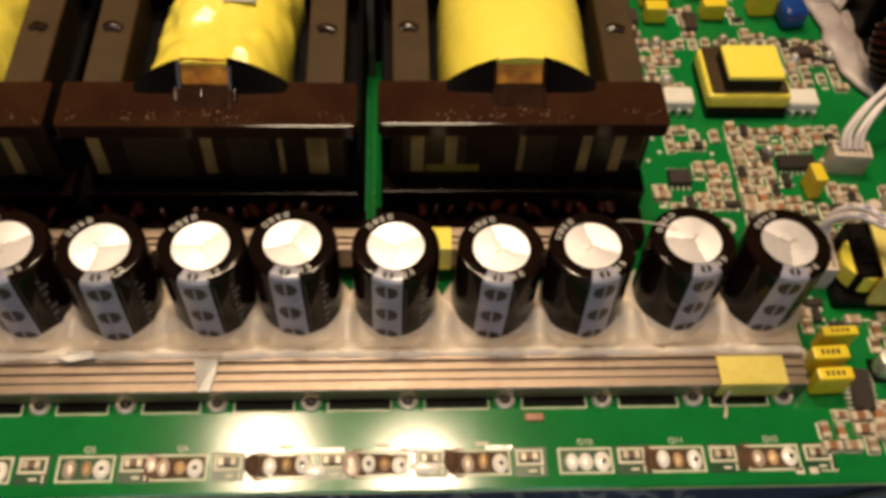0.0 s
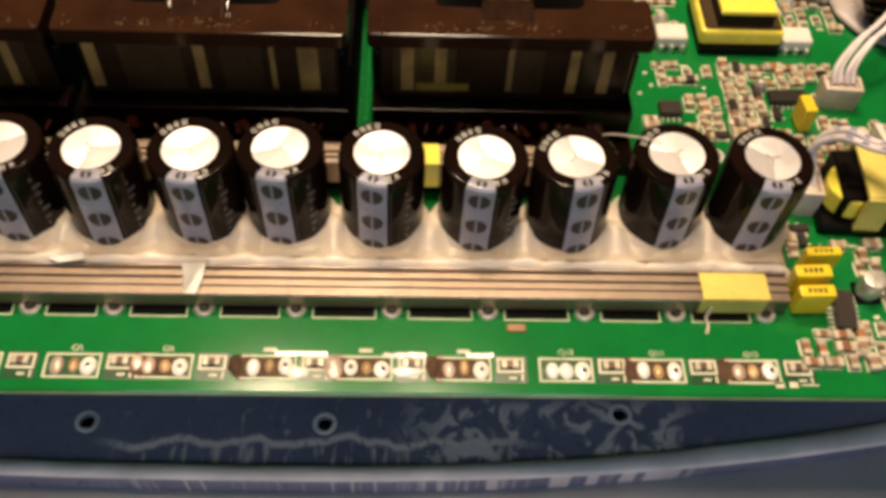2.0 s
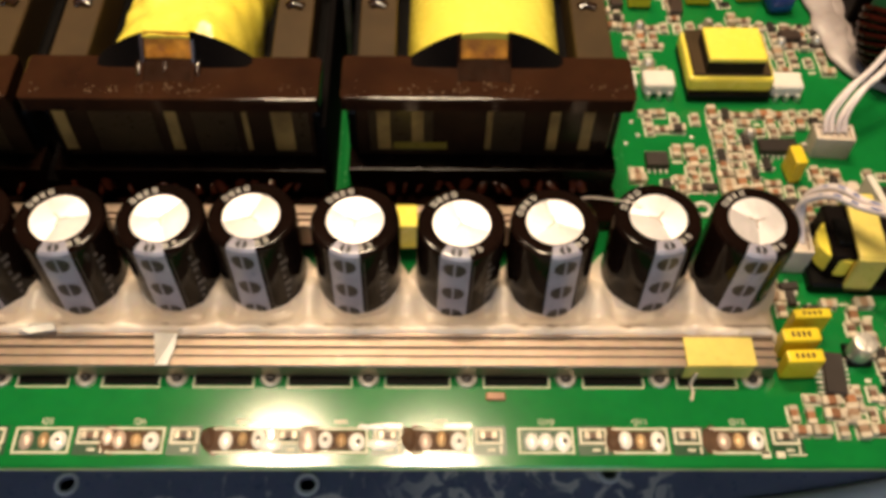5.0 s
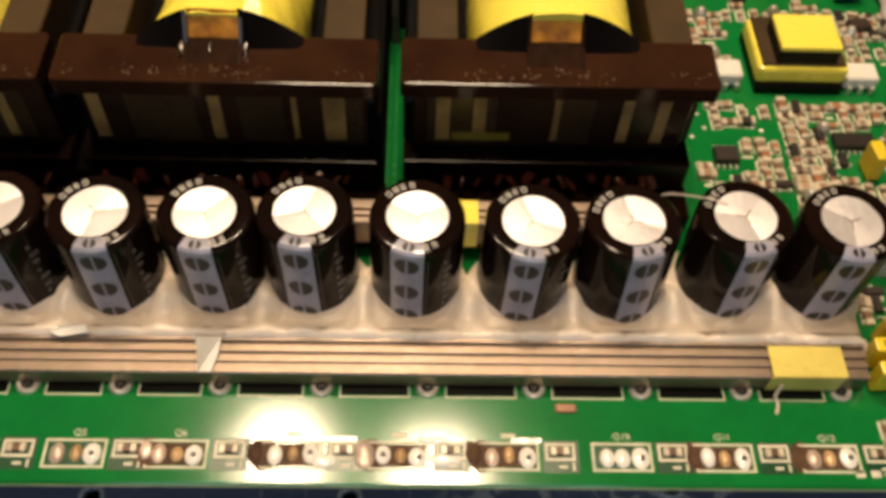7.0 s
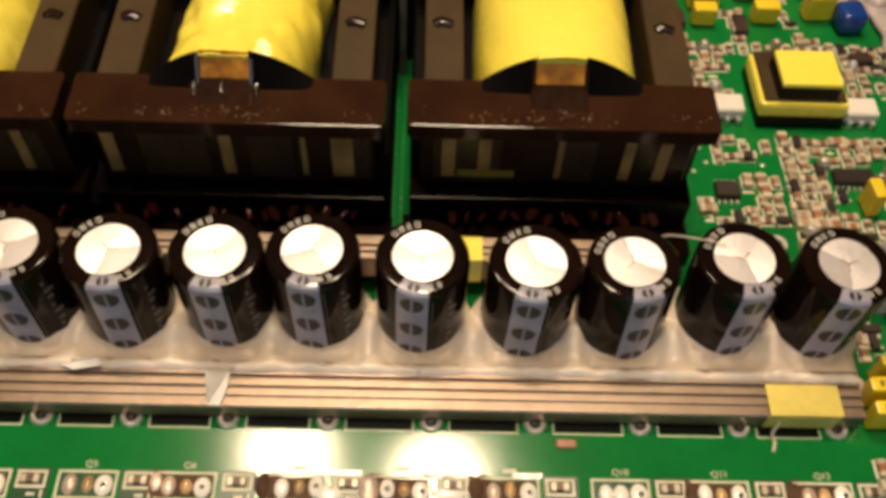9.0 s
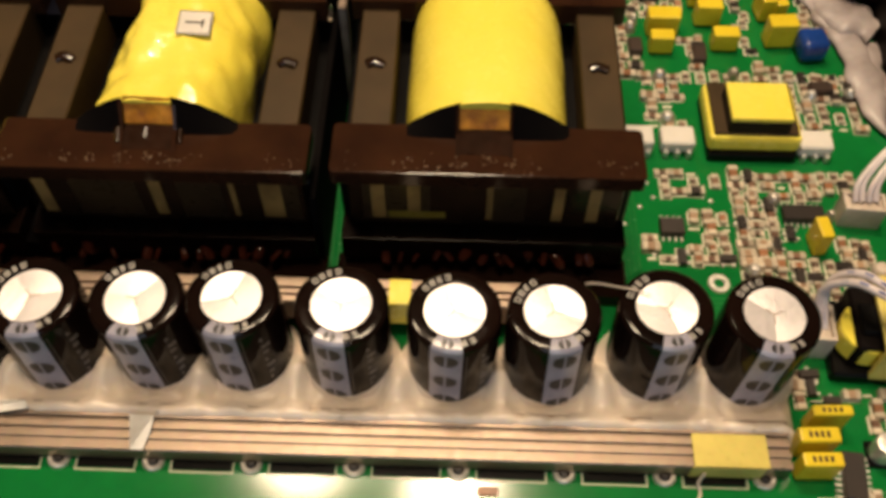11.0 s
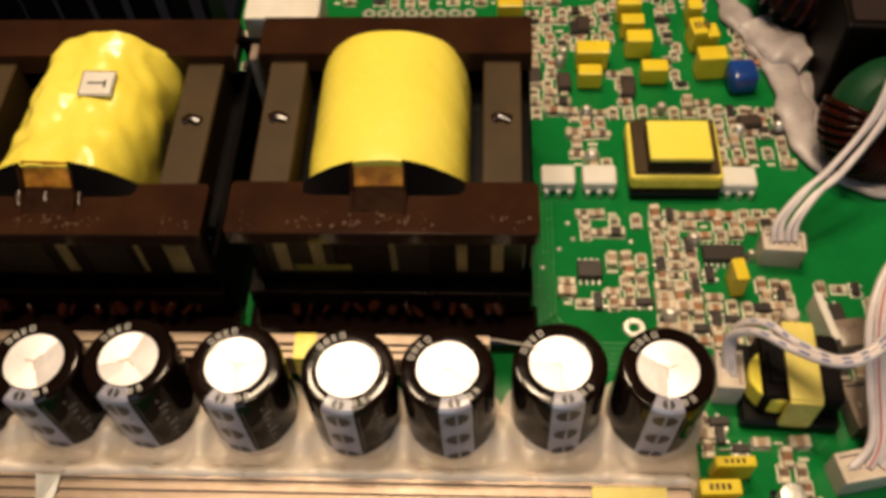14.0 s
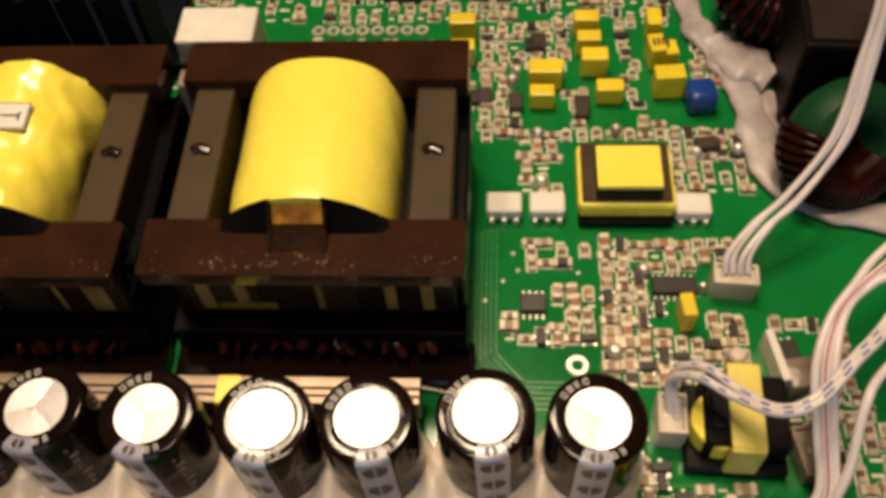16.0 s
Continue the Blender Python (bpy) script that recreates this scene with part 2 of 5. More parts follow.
def chassis_material():
    """Dark blue paint, rubbed through in a wavy line with runs under it and in patches."""
    m = material("dark_blue_painted_sheet", (0.225, 0.215, 0.345), 0.3, second=(0.165, 0.160, 0.260), scale=60, bump=0.1, bump_scale=260, coat=0.2)
    nt = m.node_tree
    b = nt.nodes["Principled BSDF"]
    src = b.inputs["Base Color"].links[0].from_socket
    geo = nt.nodes.new("ShaderNodeNewGeometry")
    sep = nt.nodes.new("ShaderNodeSeparateXYZ")
    nt.links.new(geo.outputs["Position"], sep.inputs["Vector"])

    def wave(sx, sy, detail, distort=0.0):
        mul = nt.nodes.new("ShaderNodeVectorMath")
        mul.operation = "MULTIPLY"
        mul.inputs[1].default_value = (sx, sy, 1)
        nt.links.new(geo.outputs["Position"], mul.inputs[0])
        n = nt.nodes.new("ShaderNodeTexNoise")
        n.inputs["Scale"].default_value, n.inputs["Detail"].default_value, n.inputs["Distortion"].default_value = 1.0, detail, distort
        nt.links.new(mul.outputs["Vector"], n.inputs["Vector"])
        return n.outputs["Fac"]

    def calc(op, a, c=0.0):
        n = nt.nodes.new("ShaderNodeMath")
        n.operation = op
        for k, v in enumerate((a, c)):
            if isinstance(v, (int, float)):
                n.inputs[k].default_value = v
            else:
                nt.links.new(v, n.inputs[k])
        return n.outputs["Value"]

    def step(v, lo, hi, top=1.0):
        n = nt.nodes.new("ShaderNodeMapRange")
        n.interpolation_type = "SMOOTHSTEP"
        n.inputs["From Min"].default_value, n.inputs["From Max"].default_value = lo, hi
        n.inputs["To Max"].default_value = top
        nt.links.new(v, n.inputs["Value"])
        return n.outputs["Result"]

    x, y = sep.outputs["X"], sep.outputs["Y"]
    # the wavy rubbed line
    crest = calc("ADD", calc("MULTIPLY", wave(65, 0, 4), 0.0115), 0.0003)
    off = calc("SUBTRACT", y, crest)
    line = calc("SUBTRACT", 1.0, step(calc("ABSOLUTE", off), 0.0004, 0.0013))
    line = calc("MULTIPLY", line, step(wave(900, 500, 3), 0.28, 0.46, 0.95))
    runs = calc("MULTIPLY", step(calc("MULTIPLY", off, -1.0), -0.0004, 0.0006), step(wave(560, 90, 3), 0.52, 0.66, 0.75))
    flecks = calc("MULTIPLY", step(off, -0.0002, 0.0006), step(wave(420, 190, 3), 0.60, 0.74, 0.45))
    left = calc("MULTIPLY", calc("MAXIMUM", calc("MAXIMUM", line, runs), flecks), calc("MULTIPLY", step(x, -0.094, -0.082), calc("SUBTRACT", 1.0, step(x, -0.006, 0.008))))
    # broad worn patches
    patches = calc("MULTIPLY", step(wave(170, 150, 4, 1.2), 0.49, 0.57, 0.85), calc("MULTIPLY", step(x, -0.030, -0.012), calc("SUBTRACT", 1.0, step(x, 0.030, 0.048))))
    worn = calc("MULTIPLY", calc("MAXIMUM", left, patches), calc("SUBTRACT", 1.0, step(y, 0.013, 0.019)))
    mix = nt.nodes.new("ShaderNodeMix")
    mix.data_type = "RGBA"
    mix.inputs["B"].default_value = (0.92, 0.78, 0.78, 1)
    nt.links.new(worn, mix.inputs["Factor"])
    nt.links.new(src, mix.inputs["A"])
    nt.links.new(mix.outputs["Result"], b.inputs["Base Color"])
    return m


SHEET = chassis_material()
TAG = material("white_paper", (0.82, 0.80, 0.76), 0.6, scale=200)
SEAL = material("dull_sealant", (0.46, 0.41, 0.405), 0.4, second=(0.24, 0.20, 0.195), scale=120, bump=0.4, bump_scale=200)
FIN = material("dark_anodised_fin", (0.003, 0.0035, 0.009), 0.6, scale=60, spec=0.06)
RIM = material("worn_grey_rim", (0.90, 0.82, 0.84), 0.4, second=(0.62, 0.57, 0.60), scale=80, bump=0.1)
BENCH = material("pale_grey_bench", (0.42, 0.42, 0.44), 0.5, scale=12, bump=0.1)
PLASTER = material("room_plaster", (0.13, 0.115, 0.10), 0.9, scale=3, bump=0.05)

# ---- the room, closed round the bench ----
X0, X1, Y0, Y1, Z0, Z1 = -150, 150, -150, 150, -75, 160
for nm, b in (("floor", (X0, Y0, Z0 - 5, X1, Y1, Z0)), ("ceiling", (X0, Y0, Z1, X1, Y1, Z1 + 5)), ("wall_north", (X0, Y1, Z0, X1, Y1 + 8, Z1)), ("wall_east", (X1, Y0 - 8, Z0, X1 + 8, Y1 + 8, Z1)), ("wall_west", (X0 - 8, Y0 - 8, Z0, X0, Y1 + 8, Z1))):
    tagged(part(nm, cubes(b), PLASTER), "plain dim plastered surface of the room", kind="structure")
# the window wall behind the camera
tagged(part("wall_south", cubes((X0, Y0 - 8, Z0, -60, Y0, Z1), (40, Y0 - 8, Z0, X1, Y0, Z1), (-60, Y0 - 8, Z0, 40, Y0, 30), (-60, Y0 - 8, 120, 40, Y0, Z1)), PLASTER), "plain dim plastered wall with a window opening", kind="structure")
win = tagged(new("window_1"), "plain white framed window opening", kind="structure")
part("window_frame", cubes((-60, Y0 - 6, 30, -57, Y0 - 1, 120), (37, Y0 - 6, 30, 40, Y0 - 1, 120), (-57, Y0 - 6, 30, 37, Y0 - 1, 33), (-57, Y0 - 6, 117, 37, Y0 - 1, 120)), WHITE, win)
bench = thing("workbench", 0, 0, -5.15, label="pale grey workbench under the opened device", category="workbench")
part("worktop", cubes((-70, -40, -3, 70, 60, 0), bevel=0.4), BENCH, bench)
for sx in (-66, 66):
    for sy in (-36, 56):
        part("leg", cubes((sx - 2, sy - 2, Z0 + 5.15, sx + 2, sy + 2, -3)), BENCH, bench)

# ---- the chassis ----
CH = -4.1
chassis = thing("metal_chassis", 0, 0, CH, 0.0, label="dark blue painted metal chassis tray with scratched front ledge", category="chassis")
HOLES = [(-9.44, 1.06), (-4.24, 1.05), (2.38, 1.33)]


def ledge(x):
    """The gently bowed front edge of the tray."""
    return 0.02 + (0.0072 if x > -4 else 0.0022) * (x + 4) ** 2


def plate_with_holes(name, x0, y0, x1, y1, holes, r, thick, mat, parent):
    data = bpy.data.curves.new(name, "CURVE")
    data.dimensions, data.fill_mode, data.extrude = "2D", "BOTH", thick / 2 * CM
    loops = [[(x0 + (x1 - x0) * k / 42, ledge(x0 + (x1 - x0) * k / 42) + y0) for k in range(43)] + [(x1, y1), (x0, y1)]]
    loops += [[(hx + r * math.cos(a * math.pi / 12), hy + r * math.sin(a * math.pi / 12)) for a in range(24)] for hx, hy in holes]
    for pts in loops:
        s = data.splines.new("POLY")
        s.points.add(len(pts) - 1)
        for q, (px, py) in zip(s.points, pts):
            q.co = (px * CM, py * CM, 0, 1)
        s.use_cyclic_u = True
    tmp = bpy.data.objects.new(name, data)
    scene.collection.objects.link(tmp)
    me = bpy.data.meshes.new_from_object(tmp.evaluated_get(bpy.context.evaluated_depsgraph_get()))
    bpy.data.objects.remove(tmp)
    me.materials.clear()
    me.materials.append(mat)
    ob = new(name, me)
    ob.parent = parent
    ob.matrix_basis = at_cm(0, 0, -thick / 2)
    return ob


plate_with_holes("tray", -22, 0.02, 14, 26, HOLES, 0.17, 0.15, SHEET, chassis)
for hx, hy in HOLES:
    bm = bmesh.new()
    lathe(bm, [(0.17, -0.02), (0.17, 0.02), (0.25, 0.025), (0.27, 0.002)], 24, hx, hy)
    part("hole_rim", bm, RIM, chassis, "scraped bare metal hole rim")


def bowed_strip(profile, x0=-22, x1=14, n=72):
    """A strip that follows the tray's front edge, from a (y, z) outline."""
    bm = bmesh.new()
    rings = []
    for k in range(n + 1):
        x = x0 + (x1 - x0) * k / n
        wide = 1.0 + 0.055 * max(0.0, x + 2)
        rings.append([bm.verts.new((x, ledge(x) + (y * wide if y < 0 else y), z + (0.02 * noise.noise(Vector((x * 1.3, y * 3, z))) if z > 0 else 0))) for y, z in profile])
    m = len(profile)
    for a, b in zip(rings, rings[1:]):
        for k in range(m):
            bm.faces.new((a[k], a[(k + 1) % m], b[(k + 1) % m], b[k]))
    bm.faces.new(rings[0])
    bm.faces.new(rings[-1][::-1])
    return bm


part("front_lip", bowed_strip([(0.05, 0.03), (0.05, -0.18), (-0.20, -0.18), (-0.27, -0.12), (-0.29, -0.02), (-0.24, 0.06), (-0.12, 0.09), (0.0, 0.07)]), RIM, chassis, "worn pinkish grey front lip", sharp=60)
part("front_wall", bowed_strip([(0.0, -0.18), (0.0, -1.03), (-0.16, -1.03), (-0.18, -0.18)]), SHEET, chassis, "dark blue painted front wall")
for sx in (-22, 14):
    part("side_wall", cubes((sx - 0.1, ledge(sx) + 0.06, -1.03, sx + 0.1, 26, 3), bevel=0.03), SHEET, chassis)
part("back_wall", cubes((-22, 26, -1.03, 14, 26.2, 3), bevel=0.03), FIN, chassis)
for sx in (-16, 9):
    for sy in (3, 15):
        bm = bmesh.new()
        lathe(bm, [(0.0, -CH - 0.16), (0.4, -CH - 0.16), (0.4, 0), (0, 0)], 6, sx, sy)
        part("standoff", bm, TIN, chassis)

# ---- the board ----
board = thing("circuit_board", 0, 0, 0, label="green power supply circuit board with bright tracks", category="circuit board")
BX0, BX1, BY0, BY1 = -17.0, 11.0, -0.25, 17.0
part("substrate", cubes((BX0, BY0, -0.16, BX1, BY1, 0.0), bevel=0.035), PCB, board)
part("bare_edge", cubes((BX0, BY0 - 0.006, -0.125, BX1, BY0 + 0.01, -0.04)), EDGE, board, "pale bare board edge")


def line_box(bm, x0, y0, x1, y1, w=0.03, h=0.006):
    for b in ((x0, y0, x1, y0 + w), (x0, y1 - w, x1, y1), (x0, y0 + w, x0 + w, y1 - w), (x1 - w, y0 + w, x1, y1 - w)):
        box(bm, b[0], b[1], -0.002, b[2], b[3], h)
    return bm


# ---- capacitors ----
CAPS = [(-9.85, 3.50, 0), (-8.21, 3.44, 4), (-6.40, 3.50, -5), (-4.76, 3.48, -8), (-2.97, 3.45, -12), (-1.09, 3.43, -9), (0.64, 3.39, 12), (2.51, 3.55, 9), (4.21, 3.52, -5), (-11.6, 3.50, 3), (-13.4, 3.50, -4)]
CAP_R, CAP_H = 0.80, 2.30
# how far each pressed top is turned
VENT_TURN = (-20, 25, 50, 10, -35, 60, 10, 0, 30, 5)


def arc_patch(bm, r, a0, a1, z0, z1, n=6, thick=0.006):
    """A thin printed patch on an upright round wall; angles from -y, in degrees."""
    def pt(rr, a, z):
        return bm.verts.new((rr * math.sin(radians(a)), -rr * math.cos(radians(a)), z))
    cols = []
    for i in range(n + 1):
        a = a0 + (a1 - a0) * i / n
        cols.append((pt(r, a, z0), pt(r, a, z1), pt(r - thick, a, z0), pt(r - thick, a, z1)))
    for c, d in zip(cols, cols[1:]):
        bm.faces.new((c[0], d[0], d[1], c[1]))
        bm.faces.new((c[2], c[3], d[3], d[2]))
        bm.faces.new((c[1], d[1], d[3], c[3]))
        bm.faces.new((c[0], c[2], d[2], d[0]))
    return bm


def arc_oval(bm, r, a, z, half_a, half_z, side, n=9):
    """Half of an oval mark wrapped on a round wall."""
    prev = None
    for i in range(n + 1):
        f = i / n
        ang = a + side * (half_a * 0.10 + half_a * 0.90 * f)
        hz = half_z * math.sqrt(max(0.0, 1 - (0.10 + 0.90 * f) ** 2)) + 0.004
        cur = [bm.verts.new((r * math.sin(radians(ang)), -r * math.cos(radians(ang)), z + s * hz)) for s in (-1, 1)]
        if prev:
            bm.faces.new((prev[0], cur[0], cur[1], prev[1]))
        prev = cur
    return bm


def electrolytic():
    cap = thing("electrolytic_capacitor", 0, 0, 0, label="black electrolytic capacitor with grey stripe and silver vented top", category="capacitor", group="capacitor row")
    bm = bmesh.new()
    lathe(bm, [(0.0, 0.05), (0.76, 0.05), (CAP_R, 0.12), (CAP_R, 0.26), (0.775, 0.30), (0.775, 0.34), (CAP_R, 0.38), (CAP_R, CAP_H - 0.12), (0.785, CAP_H - 0.05), (0.74, CAP_H - 0.008), (0.70, CAP_H), (0.525, CAP_H - 0.012), (0.508, CAP_H - 0.03), (0.0, CAP_H - 0.06)], 48)
    body = part("sleeve", bm, SLEEVE, cap)
    # pressed top with a three-way score
    bm = bmesh.new()
    n, R, zt = 48, 0.510, CAP_H - 0.020
    centre = bm.verts.new((0, 0, zt - 0.006))
    rings = []
    for rr in (0.10, 0.25, 0.42, R):
        ring = []
        for i in range(n):
            a = 360 * i / n
            off = abs((a - 90 + 60) % 120 - 60)
            ring.append(bm.verts.new((rr * math.cos(radians(a)), rr * math.sin(radians(a)), zt - 0.004 + 0.085 * rr * (math.cos(radians(off)) - 0.5))))
        rings.append(ring)
    for i in range(n):
        bm.faces.new((centre, rings[0][i], rings[0][(i + 1) % n]))
    for a, b in zip(rings, rings[1:]):
        for i in range(n):
            j = (i + 1) % n
            bm.faces.new((a[i], b[i], b[j], a[j]))
    vent = part("vent_top", bm, VENT, cap, "scored silver aluminium top", sharp=2)
    for a in (30, 150, 270):
        bm = bmesh.new()
        box(bm, 0.0, -0.010, -0.004, 0.50, 0.010, 0.003)
        groove = part("score_line", bm, ALU, vent, "thin pressed score line")
        groove.matrix_basis = at_cm(0, 0, zt - 0.003, a, 0, 1.2)
    bm = bmesh.new()
    arc_patch(bm, CAP_R + 0.006, -20, 20, 0.39, CAP_H - 0.13)
    stripe = part("stripe", bm, STRIPE, cap, "lavender grey polarity stripe")
    # the stripe runs over the shoulder on to the rim
    bm = bmesh.new()
    prof = [(CAP_R + 0.006, CAP_H - 0.13), (0.795, CAP_H - 0.05), (0.747, CAP_H + 0.000), (0.70, CAP_H + 0.007), (0.535, CAP_H - 0.004)]
    rows = [[bm.verts.new((r * math.sin(radians(a)), -r * math.cos(radians(a)), z)) for a in (-20, -10, 0, 10, 20)] for r, z in prof]
    for a, b in zip(rows, rows[1:]):
        for k in range(4):
            bm.faces.new((a[k], a[k + 1], b[k + 1], b[k]))
    part("stripe_shoulder", bm, STRIPE, cap)
    for z in (1.96, 1.20, 0.46):
        bm = bmesh.new()
        arc_oval(bm, CAP_R + 0.010, 0, z, 15, 0.19, -1)
        arc_oval(bm, CAP_R + 0.010, 0, z, 15, 0.19, 1)
        part("minus_mark", bm, MARK, stripe)
    bm = bmesh.new()
    arc_patch(bm, CAP_R + 0.006, 24, 26, 0.42, CAP_H - 0.2, 2)
    part("edge_line", bm, MARK, cap)
    # print round the rim, as plain bars
    bm = bmesh.new()
    for n, a0 in enumerate((111, 124, 137, 150, -66, -53)):
        # each unreadable character: a few short strokes
        strokes = [(-3.2, 0.635, 0.10, 0.020), (3.2, 0.635, 0.10, 0.020), (0.0, 0.680, 0.020, 0.062), (0.0, 0.590, 0.020, 0.062), (0.0, 0.635, 0.020, 0.062)]
        for da, rr, long, wide in strokes[n % 2:] if n % 3 else strokes[:4]:
            ang = radians(a0 + da)
            r = bmesh.ops.create_cube(bm, size=1.0)
            m = Matrix.Translation((rr * math.cos(ang), rr * math.sin(ang), CAP_H - 0.002 + 0.035 * (rr - 0.59))) @ Matrix.Rotation(ang, 4, "Z") @ Matrix.Diagonal((long, wide, 0.012, 1))
            bmesh.ops.transform(bm, matrix=m, verts=r["verts"])
    bm2 = bmesh.new()
    for s in (-1, 1):
        rim = [bm2.verts.new((s * (0.02 + 0.085 * math.sin(math.pi * k / 8)), -0.655 - 0.085 * math.cos(math.pi * k / 8), CAP_H + 0.011)) for k in range(9)]
        bm2.faces.new(rim)
    part("rim_mark", bm2, MARK, cap, "black oval mark on the rim")
    part("rim_print", bm, INK_PALE, cap, "small pale print round the rim")
    # bars of print down the sleeve beside the stripe
    bm = bmesh.new()
    for k, z in enumerate((0.62, 0.80, 1.02, 1.22, 1.46, 1.64, 1.86)):
        arc_patch(bm, CAP_R + 0.004, 46, 50 + 4 * (k % 3), z, z + 0.09, 2)
    part("sleeve_print", bm, material("faint_print", (0.10, 0.085, 0.08), 0.4, scale=200), cap, "faint grey print")
    return cap


first = electrolytic()
first.matrix_basis = at_cm(CAPS[0][0], CAPS[0][1], 0, CAPS[0][2])
for k, (cx, cy, rz) in enumerate(CAPS[1:]):
    cap = copy_thing(first, at_cm(cx, cy, 0, rz, 1.2 * math.sin(k * 2.1), 1.2 * math.cos(k * 1.7)))
    for ob in cap.children:
        if ob.name.startswith("vent_top"):
            ob.matrix_basis = at_cm(0, 0, 0, VENT_TURN[k])

# ---- glue round the capacitor feet ----
xs = sorted(c[0] for c in CAPS)


def glue_height(x, y):
    near = min(math.hypot(x - cx, y - cy) for cx, cy, _ in CAPS)
    web = 0.0
    for a, b in zip(xs, xs[1:]):
        web += math.exp(-((x - (a + b) / 2) / 0.24) ** 2)
    front = max(0.0, min(1.0, (y - 2.00) / 0.16))
    back = max(0.0, min(1.0, (3.78 - y) / 0.35))
    end = max(0.0, min(1.0, (5.05 - x) / 0.3))
    lip = 0.36 * math.exp(-((y - 2.22) / 0.24) ** 2)
    h = 0.26 + lip + 0.42 * web * math.exp(-((y - 2.95) / 0.50) ** 2) + 0.10 * math.exp(-((near - 0.82) / 0.08) ** 2)
    h += 0.09 * noise.noise(Vector((x * 1.7, y * 2.2, 3.1))) + 0.055 * noise.noise(Vector((x * 5, y * 5, 1)))
    return max(0.0, h * math.sqrt(max(0.0, front * back * end)))


bm = bmesh.new()
NX, NY = 260, 34
grid = [[bm.verts.new((-14.3 + (5.08 + 14.3) * i / NX, 1.98 + 2.28 * j / NY, glue_height(-14.3 + (5.08 + 14.3) * i / NX, 1.98 + 2.28 * j / NY) - 0.005)) for j in range(NY + 1)] for i in range(NX + 1)]
for i in range(NX):
    for j in range(NY):
        bm.faces.new((grid[i][j], grid[i + 1][j], grid[i + 1][j + 1], grid[i][j + 1]))
glue = thing("silicone_glue", 0, 0, 0, label="lumpy white silicone glue round the capacitor feet", category="glue")
part("bed", bm, GLUE, glue, sharp=80)
for k, (cx, cy, _) in enumerate(CAPS):
    # a fillet drawn up the sleeve, higher at the sides than in front
    bm = bmesh.new()
    n = 40
    rings = []
    for r, z in ((0.795, 0.56), (0.82, 0.51), (0.86, 0.42), (0.92, 0.33), (0.98, 0.20)):
        ring = []
        for i in range(n):
            a = 2 * math.pi * i / n
            up = 0.05 * abs(math.cos(a)) - (0.12 if math.sin(a) < 0 else 0.30) * abs(math.sin(a)) + 0.06 * noise.noise(Vector((2.2 * math.cos(a) + 7 * k, 2.2 * math.sin(a), r)))
            ring.append(bm.verts.new((cx + r * math.cos(a), cy + r * math.sin(a), max(0.05, z + up))))
        rings.append(ring)
    for a, b in zip(rings, rings[1:]):
        for i in range(n):
            bm.faces.new((a[i], a[(i + 1) % n], b[(i + 1) % n], b[i]))
    part("collar", bm, GLUE, glue, sharp=80)

# ---- ribbed bars ----
bar = thing("ribbed_bar", 0, 0, 0, label="grooved aluminium clamping bar along the capacitor row", category="metal bar")
part("bar_base", cubes((-14.6, 1.50, 0.06, 4.78, 2.36, 0.455), bevel=0.02), ALU, bar)
for y0, y1, z1 in ((1.51, 1.63, 0.47), (1.70, 1.81, 0.50), (1.88, 2.01, 0.52), (2.08, 2.36, 0.53)):
    part("rib", cubes((-14.6, y0, 0.40, 4.78, y1, z1), bevel=0.012), ALU, bar)
bar2 = thing("rear_clamping_bar", 0, 0, 0, label="grooved aluminium bar on a black strip behind the capacitor row", category="metal bar")
# added black strip: gives the shade below the bar and carries it
part("bar_shade_strip", cubes((-14.6, 4.42, 0.0, 1.22, 4.60, 0.52)), MATT, bar2, "black strip added for the shade under the bar")
part("bar_base", cubes((-14.6, 4.16, 0.52, 1.32, 4.66, 1.09), bevel=0.02), ALU, bar2)
for y0, y1, z1 in ((4.16, 4.27, 1.14), (4.32, 4.41, 1.15), (4.46, 4.66, 1.16)):
    part("rib", cubes((-14.6, y0, 1.08, 1.32, y1, z1), bevel=0.012), ALU, bar2)


def tape_piece(name, boxes, mat, label):
    return tagged(part(name, cubes(*boxes, bevel=0.008), mat), label, "tape")


tape_piece("yellow_tape", [(3.06, 1.475, 0.08, 4.32, 1.50, 0.50), (3.08, 1.48, 0.535, 4.36, 2.08, 0.551)], TAPE_PALE, "pale yellow tape folded over the grooved bar")
tape_piece("yellow_tape", [(-2.26, 4.135, 0.46, -1.86, 4.16, 1.15), (-2.26, 4.14, 1.162, -1.86, 4.66, 1.176)], TAPE, "yellow tape wrapped over the rear grooved bar")
bm = bmesh.new()
vs = [bm.verts.new(p) for p in ((-6.66, 2.10, 0.62), (-6.22, 2.09, 0.62), (-6.25, 1.80, 0.55), (-6.34, 1.50, 0.50), (-6.56, 1.50, 0.50))]
f0 = bm.faces.new(vs)
bmesh.ops.solidify(bm, geom=[f0], thickness=-0.02)
tagged(part("white_tag", bm, TAG), "small torn white paper tag on the grooved bar", "tag")
bm = bmesh.new()
vs = [bm.verts.new(p) for p in ((-9.2, 2.26, 0.66), (-8.5, 2.28, 0.67), (-8.45, 2.14, 0.65), (-8.9, 2.06, 0.63), (-9.1, 2.14, 0.65))]
bmesh.ops.solidify(bm, geom=[bm.faces.new(vs)], thickness=-0.02)
tagged(part("white_tag", bm, TAG), "torn white paper scrap on the grooved bar", "tag")

